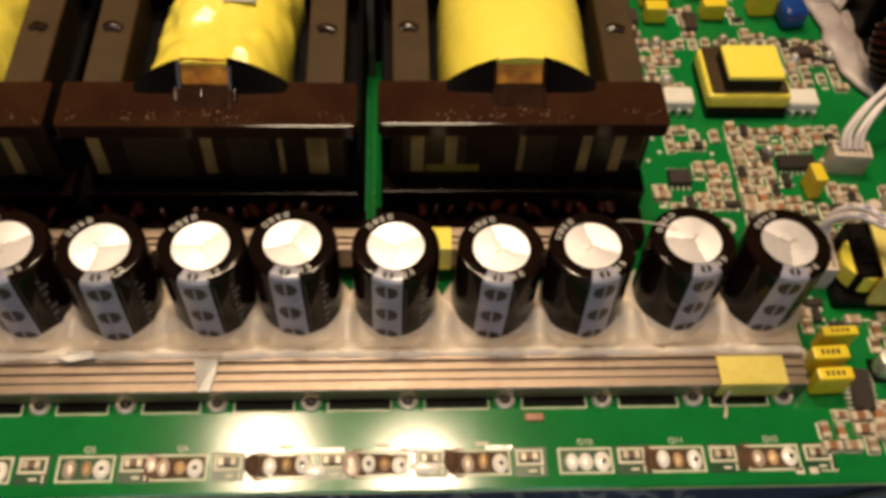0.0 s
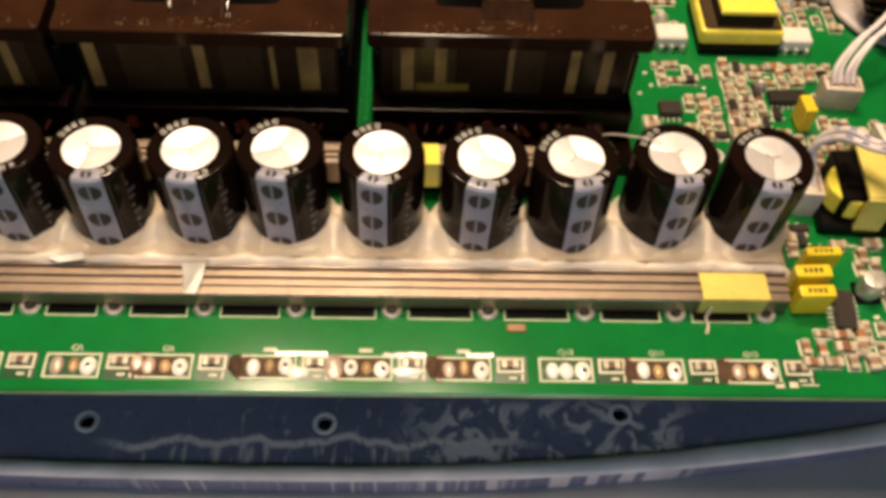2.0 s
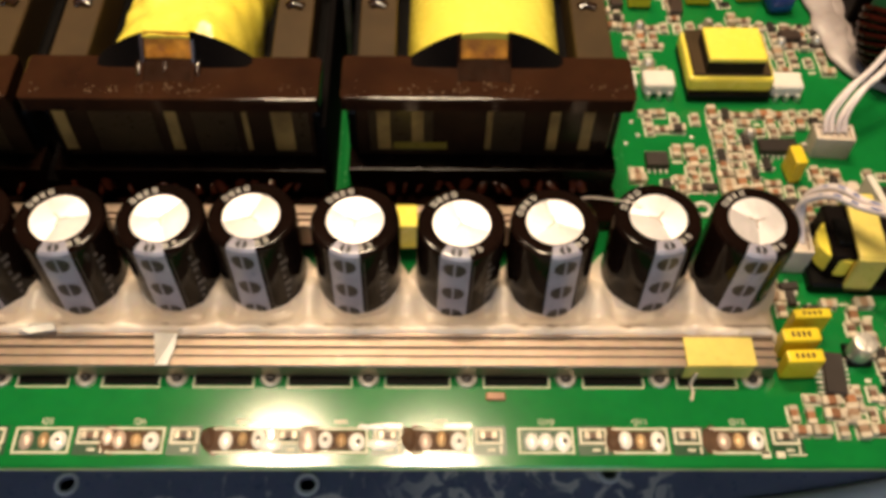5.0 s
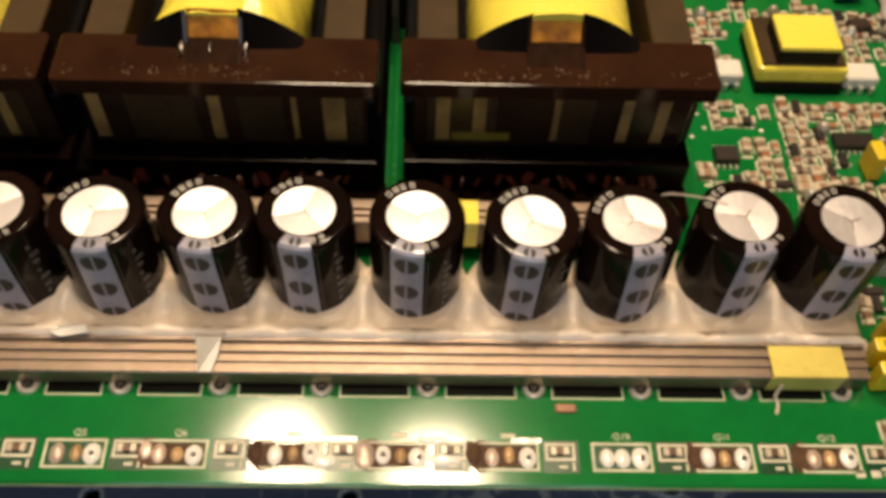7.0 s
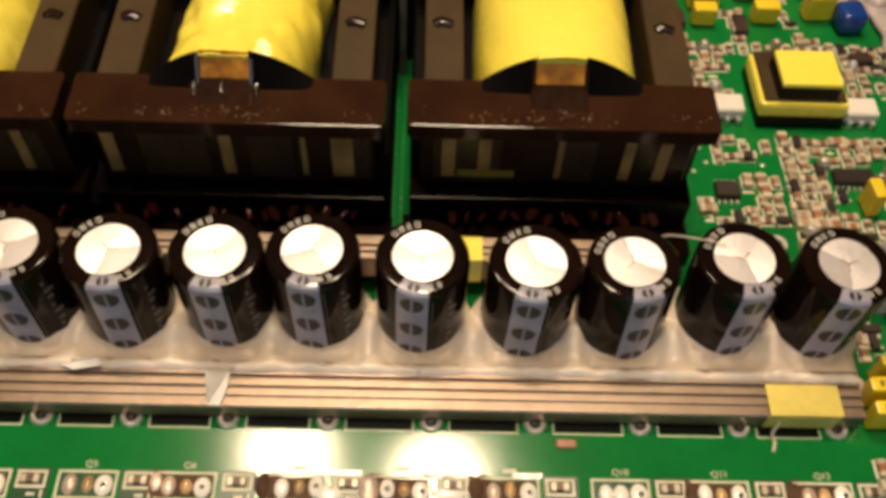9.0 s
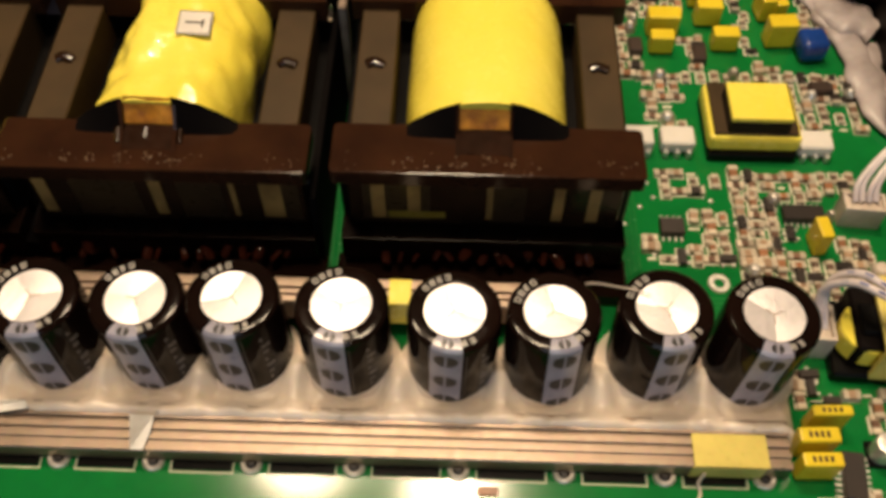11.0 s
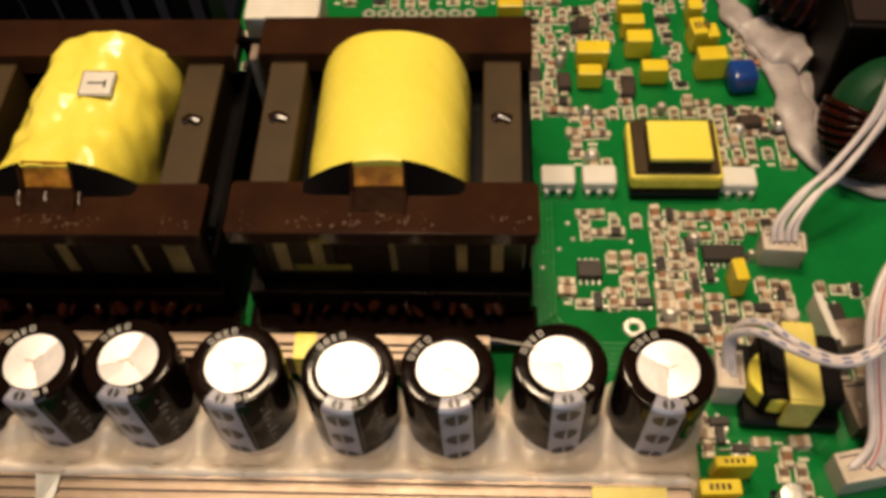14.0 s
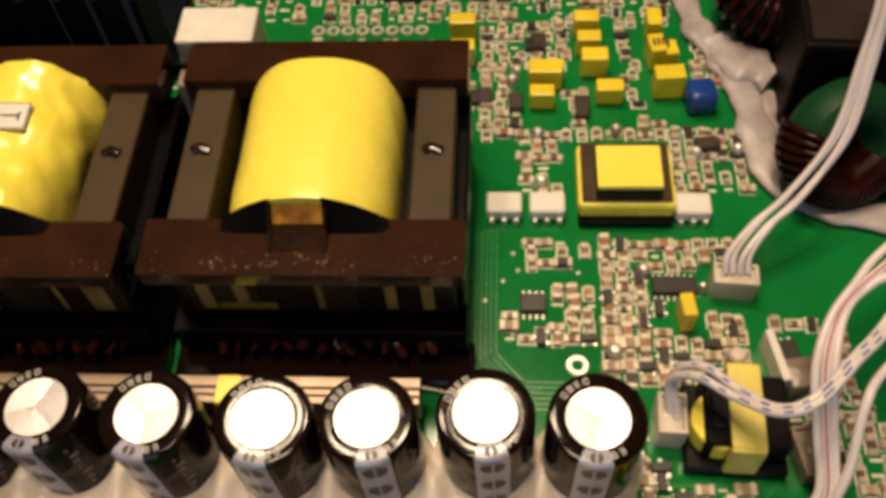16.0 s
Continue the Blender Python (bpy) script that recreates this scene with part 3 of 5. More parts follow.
# ---- screws under the bar ----
SCREWS = [-14.8 + 0.02, -13.05, -11.27, -9.48, -7.93, -6.26, -4.54, -2.74, -0.92, 0.92, 2.67, 4.41]
screw = thing("clamp_screw", SCREWS[0], 1.50, 0, label="clamp screw with silver ring washer under the grooved bar", category="screw", group="clamp screws")
bm = bmesh.new()
lathe(bm, [(0.09, 0.02), (0.11, 0.05), (0.17, 0.06), (0.20, 0.04), (0.205, 0)], 20)
part("washer", bm, SOLDER, screw, "silver ring washer")
bm = bmesh.new()
lathe(bm, [(0.105, 0.03), (0.10, 0.08), (0.07, 0.11), (0, 0.12)], 16)
part("head", bm, CHIP, screw, "dark screw head")
for x in SCREWS[1:]:
    copy_thing(screw, at_cm(x, 1.50, 0, 40 * x))

# ---- transformers ----
def dome(bm, hw, z0, zt, y0, y1, wob=0.0, seed=0.0, skew=0.0, shift=0.0, nx=48, ny=32):
    """A rounded winding that lies along y."""
    rows = []
    for j in range(ny + 1):
        y = y0 + (y1 - y0) * j / ny
        f = j / ny
        edge = 0.05 * (abs(2 * f - 1) ** 8)
        row = []
        for i in range(nx + 1):
            a = math.pi * i / nx
            cxx, s = math.cos(a), math.sin(a)
            x = -hw * math.copysign(abs(cxx) ** 0.80, cxx)
            z = z0 + (zt - z0) * abs(s) ** 0.72
            w = wob * (noise.noise(Vector((x * 0.9 + seed, y * 0.8, z * 0.7))) + 0.5 * noise.noise(Vector((x * 2 + seed, y * 1.1 + x, 5))) - 0.7 * abs(noise.noise(Vector((x * 0.8 + y * 1.3 + seed, y * 0.5 - x, z)))) - 0.55 * abs(noise.noise(Vector((x * 2.4 + y * 1.9 + seed, y * 1.2 - x * 1.6, z * 0.8)))))
            row.append(bm.verts.new(((x * (1 - edge + w * 0.6)) + skew * (f - 0.5) + shift, y, z - edge * 0.5 + w)))
        rows.append(row)
    for a, b in zip(rows, rows[1:]):
        for i in range(nx):
            bm.faces.new((a[i], a[i + 1], b[i + 1], b[i]))
    bm.faces.new(rows[0][::-1])
    bm.faces.new(rows[-1])
    return bm


def cheek(bm, hw, z0, zt, y0, y1, x0, x1, n=16):
    """A slice of the round end wall between x0 and x1."""
    pts = []
    for i in range(n + 1):
        x = x0 + (x1 - x0) * i / n
        pts.append((x, z0 + 0.04 + (zt - z0) * max(0.0, 1 - (abs(x) / hw) ** 2)))
    front = [bm.verts.new((x, y0, z0 + 0.03 + 0.04 * (z - z0))) for x, z in pts]
    back = [bm.verts.new((x, y1, z)) for x, z in pts]
    fb, bb = [bm.verts.new((x, y0, z0 - 0.2)) for x, z in pts], [bm.verts.new((x, y1, z0 - 0.2)) for x, z in pts]
    for i in range(n):
        bm.faces.new((front[i], front[i + 1], back[i + 1], back[i]))
        bm.faces.new((fb[i], fb[i + 1], front[i + 1], front[i]))
        bm.faces.new((bb[i + 1], bb[i], back[i], back[i + 1]))
    bm.faces.new((fb[0], front[0], back[0], bb[0]))
    bm.faces.new((fb[-1], bb[-1], back[-1], front[-1]))
    return bm


def transformer(x, y, wob, seed, skew, label, half=1.50, shift=0.0, strips=(), patch=False, panels=()):
    t = thing("power_transformer", x, y, 0, label=label, category="transformer", group="power transformers")
    W = 2.71
    bm = bmesh.new()
    box(bm, -W, 0.0, 3.00, W, 1.12, 3.32)
    bmesh.ops.bevel(bm, geom=[e for e in bm.edges if abs(e.verts[0].co.z - e.verts[1].co.z) > 0.1], offset=0.10, segments=3, affect="EDGES", profile=0.5)
    bmesh.ops.bevel(bm, geom=[e for e in bm.edges if e.verts[0].co.z > 3.3 and e.verts[1].co.z > 3.3], offset=0.03, segments=2, affect="EDGES", profile=0.5)
    part("front_flange", bm, BOBBIN, t, "dark brown varnished front flange", sharp=8)
    part("back_flange", cubes((-W + 0.05, 4.18, 2.9, W - 0.05, 5.20, 3.40), bevel=0.015), BOBBIN, t, "dark brown back flange", sharp=12)
    for s in (-1, 1):
        leg = part("core_leg", cubes((min(s * 1.72, s * 2.44), 1.10, 0.3, max(s * 1.72, s * 2.44), 4.22, 3.18), bevel=0.03), FERRITE, t, "brown grey ferrite leg")
        bm = bmesh.new()
        tube(bm, [(s * 2.08 - 0.18, 2.68, 3.19), (s * 2.08 - 0.05, 2.73, 3.23), (s * 2.08 + 0.15, 2.66, 3.2)], 0.10, 10, jitter=0.6, flat=0.5)
        part("varnish_drop", bm, GLOSS, leg, "glossy dark varnish drop", sharp=70)
    bm = bmesh.new()
    dome(bm, half, 2.2, 3.95, 1.10, 4.24, wob, seed, skew, shift)
    part("winding", bm, TAPE, t, "yellow taped winding", sharp=60)
    for a, b in ((-1.42, -0.50), (0.36, 1.42)):
        bm = bmesh.new()
        cheek(bm, 1.46, 3.27, 3.96, 0.80, 1.085, a, b)
        part("end_cheek", bm, MATT, t, "black bobbin end cheek")
    # lumpy varnish that runs from the winding's end down on to the flange
    for nm, mat, words, ya, yb, za, zb in (("lead_exit", AMBER, "amber varnished wire exit", 1.15, 0.90, 3.88, 3.46), ("varnish_fillet", FILLET, "brown varnish pooled under the wire exit", 0.90, 0.45, 3.46, 3.325)):
        bm = bmesh.new()
        grid = []
        for j in range(11):
            f = j / 10
            row = []
            for i in range(17):
                xx = -0.50 + 0.86 * i / 16
                z = za + (zb - za) * (f ** 0.8) + 0.028 * noise.noise(Vector((xx * 6 + seed, f * 3, za * 5))) * (1 if j < 10 or nm == "lead_exit" else 0.3)
                row.append(bm.verts.new((xx, ya + (yb - ya) * f, max(z, 3.322))))
            grid.append(row)
        for a, b in zip(grid, grid[1:]):
            for i in range(16):
                bm.faces.new((a[i], a[i + 1], b[i + 1], b[i]))
        low = [bm.verts.new((v.co.x, v.co.y, 3.2)) for v in grid[-1]]
        for i in range(16):
            bm.faces.new((grid[-1][i], grid[-1][i + 1], low[i + 1], low[i]))
        part(nm, bm, mat, t, words, sharp=70)
    for xx in (-0.53, 0.39):
        bm = bmesh.new()
        side = [[bm.verts.new((xx + dx, y, z)) for y, z in ((0.40, 3.30), (0.40, 3.33), (0.78, 3.46), (1.085, 3.90), (1.10, 3.30))] for dx in (-0.03, 0.03)]
        bm.faces.new(side[0])
        bm.faces.new(side[1][::-1])
        for k in range(5):
            bm.faces.new((side[0][k], side[0][(k + 1) % 5], side[1][(k + 1) % 5], side[1][k]))
        part("guide_rib", bm, BOBBIN if wob > 0.1 else FILLET, t)
    part("core_body", cubes((-2.67, 0.62, 0.20, 2.67, 4.9, 2.30), bevel=0.05), BLACK, t, "black core and bobbin body")
    # front wall with upright strips; the olive ones are painted reflections
    part("front_wall", cubes((-2.5, 0.46, 1.15, 2.5, 0.66, 3.0), bevel=0.03), WALL, t, "glossy dark brown front wall")
    for xx, w in panels:
        part("former_panel", cubes((xx - w, 0.445, 1.40, xx + w, 0.462, 2.85), bevel=0.005), PANEL, t, "dull brown panel of the winding former")
    rnd = random.Random(int(seed * 10) + 3)
    for xx, w in strips:
        part("reflection_strip", cubes((xx - w, 0.44, 1.45, xx + w, 0.463, 2.80), bevel=0.008), OLIVE, t, "olive brown strip painted as a reflection in the wall")
    drops = bmesh.new()
    # specks gather in small clusters and rows
    for cx, cy, many in ((-2.45, 0.15, 5), (-1.45, 0.22, 8), (-1.02, 0.22, 9), (-0.50, 0.24, 14), (0.02, 0.30, 16), (0.40, 0.20, 12), (0.75, 0.26, 5), (2.1, 0.24, 7), (2.45, 0.2, 5)):
        for k in range(many):
            dx, dy, dr = cx + rnd.gauss(0, 0.10), min(0.95, max(0.05, cy + rnd.gauss(0, 0.09))), 0.010 + 0.022 * rnd.random() ** 2
            if abs(dx) < 2.62:
                lathe(drops, [(dr, 3.315), (dr * 0.85, 3.32 + dr * 0.5), (dr * 0.45, 3.32 + dr * 0.85), (0, 3.32 + dr * 0.95)], 8, dx, dy)
    for xx, rr in ((-0.62, 0.060), (0.46, 0.045), (-0.14, 0.055), (0.10, 0.04)) if wob > 0.1 else ((-0.18, 0.035), (0.12, 0.03)):
        bm = bmesh.new()
        tube(bm, [(xx + 0.03 * rnd.random(), 0.86, 3.34 + rr), (xx, 0.76, 3.33 + 0.6 * rr), (xx + 0.04 * rnd.random(), 0.60, 3.31)], rr, 10, jitter=0.5)
        part("varnish_run", bm, GLOSS, t, "glossy run of set varnish", sharp=70)
    tagged(part("varnish_specks", drops, SPECK, t, "glossy varnish specks"), kind="stuff")
    if patch:
        part("tape_patch", cubes((-1.78, 0.436, 1.46, -0.72, 0.441, 1.66)), DIM_TAPE, t, "yellow tape showing under the flange")
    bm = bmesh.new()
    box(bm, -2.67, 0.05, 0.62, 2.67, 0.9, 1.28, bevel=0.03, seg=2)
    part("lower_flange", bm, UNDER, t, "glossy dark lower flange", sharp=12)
    # added dark block that stands for the black between base and rear bar
    part("skirt", cubes((-2.80, -0.52, 0.0, 2.80, 0.35, 0.42), bevel=0.05), UNDER, t, "dark skirt added to blacken the board before the base")
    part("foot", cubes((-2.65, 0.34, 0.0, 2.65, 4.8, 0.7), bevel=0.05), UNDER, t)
    for k in range(15):
        if rnd.random() < 0.2:
            continue
        xx, lift, rr = -2.3 + 0.31 * k + 0.22 * rnd.random(), 0.16 * rnd.random(), rnd.uniform(0.05, 0.12)
        bm = bmesh.new()
        tube(bm, [(xx, 0.14, 0.56 + lift), (xx + rnd.uniform(-0.08, 0.08), rnd.uniform(-0.10, 0.02), 0.68 + lift), (xx + rnd.uniform(-0.15, 0.15), 0.12, 0.80 + lift)], rr, 8, jitter=0.6)
        part("winding_end", bm, COPPER, t, "dark red enamelled wire end", sharp=70)
    return t


transformer(-0.56, 5.42, 0.02, 0.0, 0.0, "large transformer with smooth yellow tape and dark brown bobbin", strips=((-1.96, 0.13), (-1.30, 0.12), (0.09, 0.06), (1.35, 0.10), (2.0, 0.11)), patch=True, panels=((-1.62, 0.62), (0.45, 0.30)))
t2 = transformer(-6.36, 5.36, 0.17, 3.7, 0.15, "large transformer with wrinkled yellow tape and small white sticker", 1.36, 0.12, ((-2.3, 0.12), (-0.2, 0.11), (1.2, 0.05), (1.9, 0.2)), panels=((-1.15, 0.60), (0.6, 0.40), (2.05, 0.36)))
transformer(-11.97, 5.36, 0.12, 7.2, 0.1, "large transformer with creased yellow tape at the row's end", 1.52, 0.18, ((1.7, 0.10),), panels=((1.6, 0.5),))

# ---- front strip: transistor pads, chip resistors and print ----
QX = [-15.5, -13.75, -12.0, -10.22, -8.45, -6.81, -4.95, -3.20, -1.40, 0.47, 2.17, 3.94]
QNAME = ["", "", "", "", "Q5", "Q6", "", "", "", "Q10", "Q11", "Q12"]
FLUX = material("burnt_flux", (0.045, 0.021, 0.011), 0.6, second=(0.11, 0.060, 0.032), scale=260, bump=0.3, spec=0.2)
ROSY = material("dull_pinkish_tin", (0.70, 0.58, 0.50), 0.36, 0.3, second=(0.46, 0.33, 0.26), scale=380, bump=0.4, bump_scale=500, per_object=0.3)
AMBER_PAD = material("amber_flux_pad", (0.66, 0.46, 0.24), 0.30, 0.2, second=(0.42, 0.25, 0.12), scale=420, bump=0.3, per_object=0.4, coat=0.4)
rq = random.Random(5)


def solder_joint(bm, x, y, rx, ry, h, seg=14):
    rings = [[bm.verts.new((x + rx * k * math.cos(2 * math.pi * i / seg), y + ry * k * math.sin(2 * math.pi * i / seg), z)) for i in range(seg)] for k, z in ((1.0, 0.003), (0.92, h * 0.35), (0.66, h * 0.7), (0.36, h * 0.92), (0.15, h))]
    for a, b in zip(rings, rings[1:]):
        for i in range(seg):
            bm.faces.new((a[i], a[(i + 1) % seg], b[(i + 1) % seg], b[i]))
    bm.faces.new(rings[-1])


for x, nm in zip(QX, QNAME):
    bm = bmesh.new()
    line_box(bm, x - 0.50, 0.01, x + 0.50, 0.51, 0.042)
    part("pad_outline", bm, SILK, board, "white printed transistor outline")
    part("pad_field", cubes((x - 0.44, 0.07, 0.0, x + 0.44, 0.45, 0.004)), FLUX if nm not in ("Q5", "Q10") else PCB_DARK, board, "dark flux stained pad field")
    for k, dx in enumerate((-0.27, 0.01, 0.29)):
        bm = bmesh.new()
        plain = nm == "Q10" and k < 2
        wide, tall = ((0.125, 0.185), (0.10, 0.15), (0.145, 0.195))[k]
        if plain:
            wide, tall = 0.135, 0.19
        wide, tall, ox, oy = wide * rq.uniform(0.92, 1.06), tall * rq.uniform(0.9, 1.06), rq.uniform(-0.02, 0.02), rq.uniform(-0.03, 0.03)
        solder_joint(bm, x + dx + ox, 0.26 + oy, wide, tall, 0.06 + 0.03 * rq.random())
        mat, words = (JOINT, "shiny soldered pin")
        if k == 0 and not plain and rq.random() < 0.45:
            mat, words = ROSY, "dull pinkish solder pad"
        if k == 1 and not plain:
            mat, words = AMBER_PAD, "amber flux covered solder pad"
        joint = part("solder_joint", bm, mat, board, words)
        if k == 2 or (k == 0 and rq.random() < 0.3):
            bm = bmesh.new()
            top = 0.075
            px, py = x + dx + ox + rq.uniform(0.0, 0.03), 0.245 + oy
            lathe(bm, [(0.046, 0.03), (0.044, top + 0.015), (0.034, top + 0.024), (0, top + 0.024)], 10, px, py)
            part("pin_end", bm, MARK, joint, "dark cut pin end")
    if nm:
        lettering("print", nm, 0.16, SILK, board, x + 0.02, 0.62, 0.004)
    else:
        part("print", cubes((x - 0.12, 0.58, 0, x + 0.12, 0.66, 0.006)), SILK, board)
    # browned flux round one pin
    if nm != "Q10" and nm != "Q5":
        bm = bmesh.new()
        n = 22
        c = bm.verts.new((x - 0.45, 0.27, 0.012))
        ring = [bm.verts.new((x - 0.45 + (0.20 + 0.06 * rq.random()) * math.cos(2 * math.pi * i / n), 0.27 + (0.25 + 0.06 * rq.random()) * math.sin(2 * math.pi * i / n), 0.004)) for i in range(n)]
        for i in range(n):
            bm.faces.new((c, ring[i], ring[(i + 1) % n]))
        part("flux_stain", bm, FLUX, board, "browned flux round a pin")


# burnt and re-soldered spots between the pads
for bx, by, rx, ry, mat, words in ((-3.78, 0.27, 0.17, 0.26, ROSY, "dull pinkish burnt solder blob"), (-4.42, 0.16, 0.20, 0.13, JOINT, "bright spilled solder"), (-5.55, 0.30, 0.13, 0.20, FLUX, "dark burnt flux lump"), (-2.45, 0.20, 0.28, 0.11, JOINT, "bright spilled solder"), (-1.98, 0.30, 0.13, 0.22, FLUX, "dark burnt flux lump"), (-7.32, 0.32, 0.11, 0.17, ROSY, "dull pinkish burnt solder blob"), (-2.62, 0.52, 0.30, 0.06, JOINT, "bright spilled solder"), (1.68, 0.27, 0.12, 0.20, FLUX, "dark burnt flux lump")):
    bm = bmesh.new()
    solder_joint(bm, bx, by, rx, ry, 0.05, 18)
    for v in bm.verts:
        v.co.x += 0.05 * noise.noise(Vector((v.co.x * 9, v.co.y * 9, 1)))
        v.co.y += 0.05 * noise.noise(Vector((v.co.x * 9, v.co.y * 9, 4)))
    part("rework_spot", bm, mat, board, words, sharp=60)


def chip_part(name, label, cat, L, W, H, body_mat, group):
    c = thing(name, 0, 0, 0, label=label, category=cat, group=group)
    part("body", cubes((-L / 2 + 0.045, -W / 2, 0.015, L / 2 - 0.045, W / 2, H), bevel=0.012), body_mat, c)
    for s in (-1, 1):
        bm = bmesh.new()
        x0, x1 = sorted((s * (L / 2 - 0.06), s * (L / 2 + 0.05)))
        box(bm, x0, -W / 2 - 0.012, 0.0, x1, W / 2 + 0.012, H + 0.006, bevel=0.02)
        part("terminal", bm, PAD, c, "tinned end")
    return c


chip_r = chip_part("chip_resistor", "tiny brown chip resistor with tinned ends on the board", "resistor", 0.22, 0.13, 0.07, RESIST, "chip parts")
chip_r.matrix_basis = at_cm(QX[0] + 0.86, 0.33)
chip_o = chip_part("chip_capacitor", "tiny orange tan chip capacitor with tinned ends", "capacitor", 0.24, 0.15, 0.12, ORANGE, "chip parts")
chip_o.matrix_basis = at_cm(5.32, 0.72, 0, 90)
chip_t = chip_part("chip_capacitor", "tiny tan ceramic chip capacitor with tinned ends", "capacitor", 0.22, 0.17, 0.13, TAN, "chip parts")
chip_t.matrix_basis = at_cm(6.01, 0.72, 0, 90)


def small_transistor():
    c = thing("chip_transistor", 4.72, 2.9, 0, label="tiny black three-legged chip transistor", category="transistor", group="chip parts")
    part("package", cubes((-0.15, -0.07, 0.02, 0.15, 0.07, 0.11), bevel=0.015), CHIP, c)
    for px, sy in ((-0.095, -1), (0.095, -1), (0.0, 1)):
        y0, y1 = sorted((sy * 0.065, sy * 0.14))
        part("leg", cubes((px - 0.03, y0, 0, px + 0.03, y1, 0.05), bevel=0.01), SOLDER, c)
    return c


chip_s = small_transistor()
bm_print = bmesh.new()
# moulded diodes among the yellow capacitors
for dx, dy, rz in ((3.57, 13.86, 90), (4.50, 11.75, 84), (3.02, 11.98, 92), (2.32, 12.14, 90), (7.10, 10.75, 5)):
    d = thing("power_diode", dx, dy, 0, rz, label="brown moulded power diode with flat tinned ends", category="diode", group="power diodes")
    part("package", cubes((-0.24, -0.16, 0.02, 0.24, 0.16, 0.22), bevel=0.03), DIODE, d)
    for sx in (-1, 1):
        a, b = sorted((sx * 0.22, sx * 0.36))
        part("terminal", cubes((a, -0.09, 0.0, b, 0.09, 0.06), bevel=0.012), PAD, d, "tinned end")
for x in QX:
    if x != QX[0]:
        copy_thing(chip_r, at_cm(x + 0.84, 0.34))
    part("bare_laminate", cubes((x + 0.56, -0.02, 0.0, x + 1.16, 0.54, 0.003)), PCB_DARK, board, "darker green bare patch of board")
    line_box(bm_print, x + 0.60, 0.19, x + 1.10, 0.50, 0.05)
    box(bm_print, x + 0.82, 0.06, 0, x + 0.96, 0.11, 0.006)
    box(bm_print, x + 1.04, 0.02, 0, x + 1.08, 0.16, 0.006)
for x, a, b in ((-4.95, 0.10, 1.05), (-1.40, 0.05, 0.55), (-3.20, 0.62, 1.1)):
    part("tinned_strip", cubes((x + a, 0.50, 0.002, x + b, 0.585, 0.012), bevel=0.004), JOINT, board, "bright tinned strip")
for a, b in zip(SCREWS, SCREWS[1:]):
    line_box(bm_print, a + 0.30, 1.30, b - 0.30, 1.66, 0.025)
    # the bar's shade on the board, laid down as a black patch
    part("bar_shade_patch", cubes((a + 0.34, 1.35, 0.0, b - 0.34, 1.62, 0.012)), BLACK, board, "black patch painted as shade under the bar")
for b in ((4.30, -0.06, 4.46, 0.06), (4.56, -0.06, 4.72, 0.06), (4.78, -0.02, 5.10, 0.01)):
    box(bm_print, b[0], b[1], 0, b[2], b[3], 0.006)

# ---- small parts over the right side of the board ----
BLOCKED = [(4.0, 8.4, 6.3, 10.5), (2.3, 8.5, 4.1, 9.4), (6.1, 8.5, 7.1, 9.4), (6.6, 6.7, 7.8, 7.7), (5.95, 6.1, 6.5, 6.9), (5.85, 3.3, 7.85, 5.1), (5.3, 3.7, 6.1, 4.9), (5.6, 7.0, 6.6, 7.5), (3.0, 6.4, 3.7, 7.1), (4.75, 1.4, 6.25, 2.75), (7.5, 4.7, 8.6, 6.1), (7.1, 2.0, 8.7, 3.2), (3.1, 11.3, 4.1, 12.9), (1.3, 12.9, 2.2, 14.4), (4.3, 12.4, 5.3, 14.4), (4.7, 11.5, 5.5, 12.3), (5.9, 11.7, 6.9, 14.4), (6.6, 11.4, 7.5, 12.4), (3.9, 5.2, 4.4, 5.8), (6.2, 1.65, 6.75, 2.3)]
# x0, y0, x1, y1, step along x and y, share filled, share orange
FIELDS = [(2.85, 6.05, 4.55, 7.15, 0.30, 0.25, 0.80, 0.35), (3.25, 7.75, 3.95, 8.45, 0.30, 0.25, 0.85, 0.3), (4.35, 7.75, 4.65, 8.4, 0.3, 0.3, 0.8, 0.2), (4.75, 5.2, 7.3, 8.35, 0.31, 0.25, 0.92, 0.3),
          (7.2, 5.0, 8.6, 6.6, 0.33, 0.28, 0.7, 0.3), (2.3, 11.1, 7.6, 14.6, 0.34, 0.30, 0.92, 0.25), (3.2, 9.6, 4.05, 11.0, 0.31, 0.28, 0.9, 0.3), (6.4, 9.6, 8.0, 11.3, 0.33, 0.30, 0.9, 0.2),
          (4.9, 2.75, 5.9, 3.6, 0.30, 0.26, 0.75, 0.3), (6.2, 0.9, 7.6, 3.3, 0.34, 0.28, 0.6, 0.35), (5.0, 0.45, 6.9, 1.05, 0.34, 0.3, 0.85, 0.5), (4.8, 3.6, 5.3, 5.2, 0.3, 0.28, 0.6, 0.3), (7.6, 3.2, 9.6, 4.9, 0.31, 0.27, 0.85, 0.4), (8.4, 4.9, 9.4, 6.2, 0.33, 0.28, 0.8, 0.4), (6.4, 4.95, 7.3, 5.3, 0.3, 0.26, 0.9, 0.4), (8.3, 1.2, 9.6, 3.1, 0.34, 0.28, 0.7, 0.4), (-6.0, 12.6, 2.0, 14.1, 0.34, 0.32, 0.7, 0.2), (-6.0, 14.8, 4.0, 16.4, 0.36, 0.34, 0.7, 0.2), (4.0, 14.6, 6.8, 16.4, 0.36, 0.34, 0.7, 0.2)]
rs = random.Random(11)
BIG_R = chip_part("chip_diode", "small dark moulded chip diode with tinned ends", "diode", 0.36, 0.24, 0.18, CHIP, "chip parts")
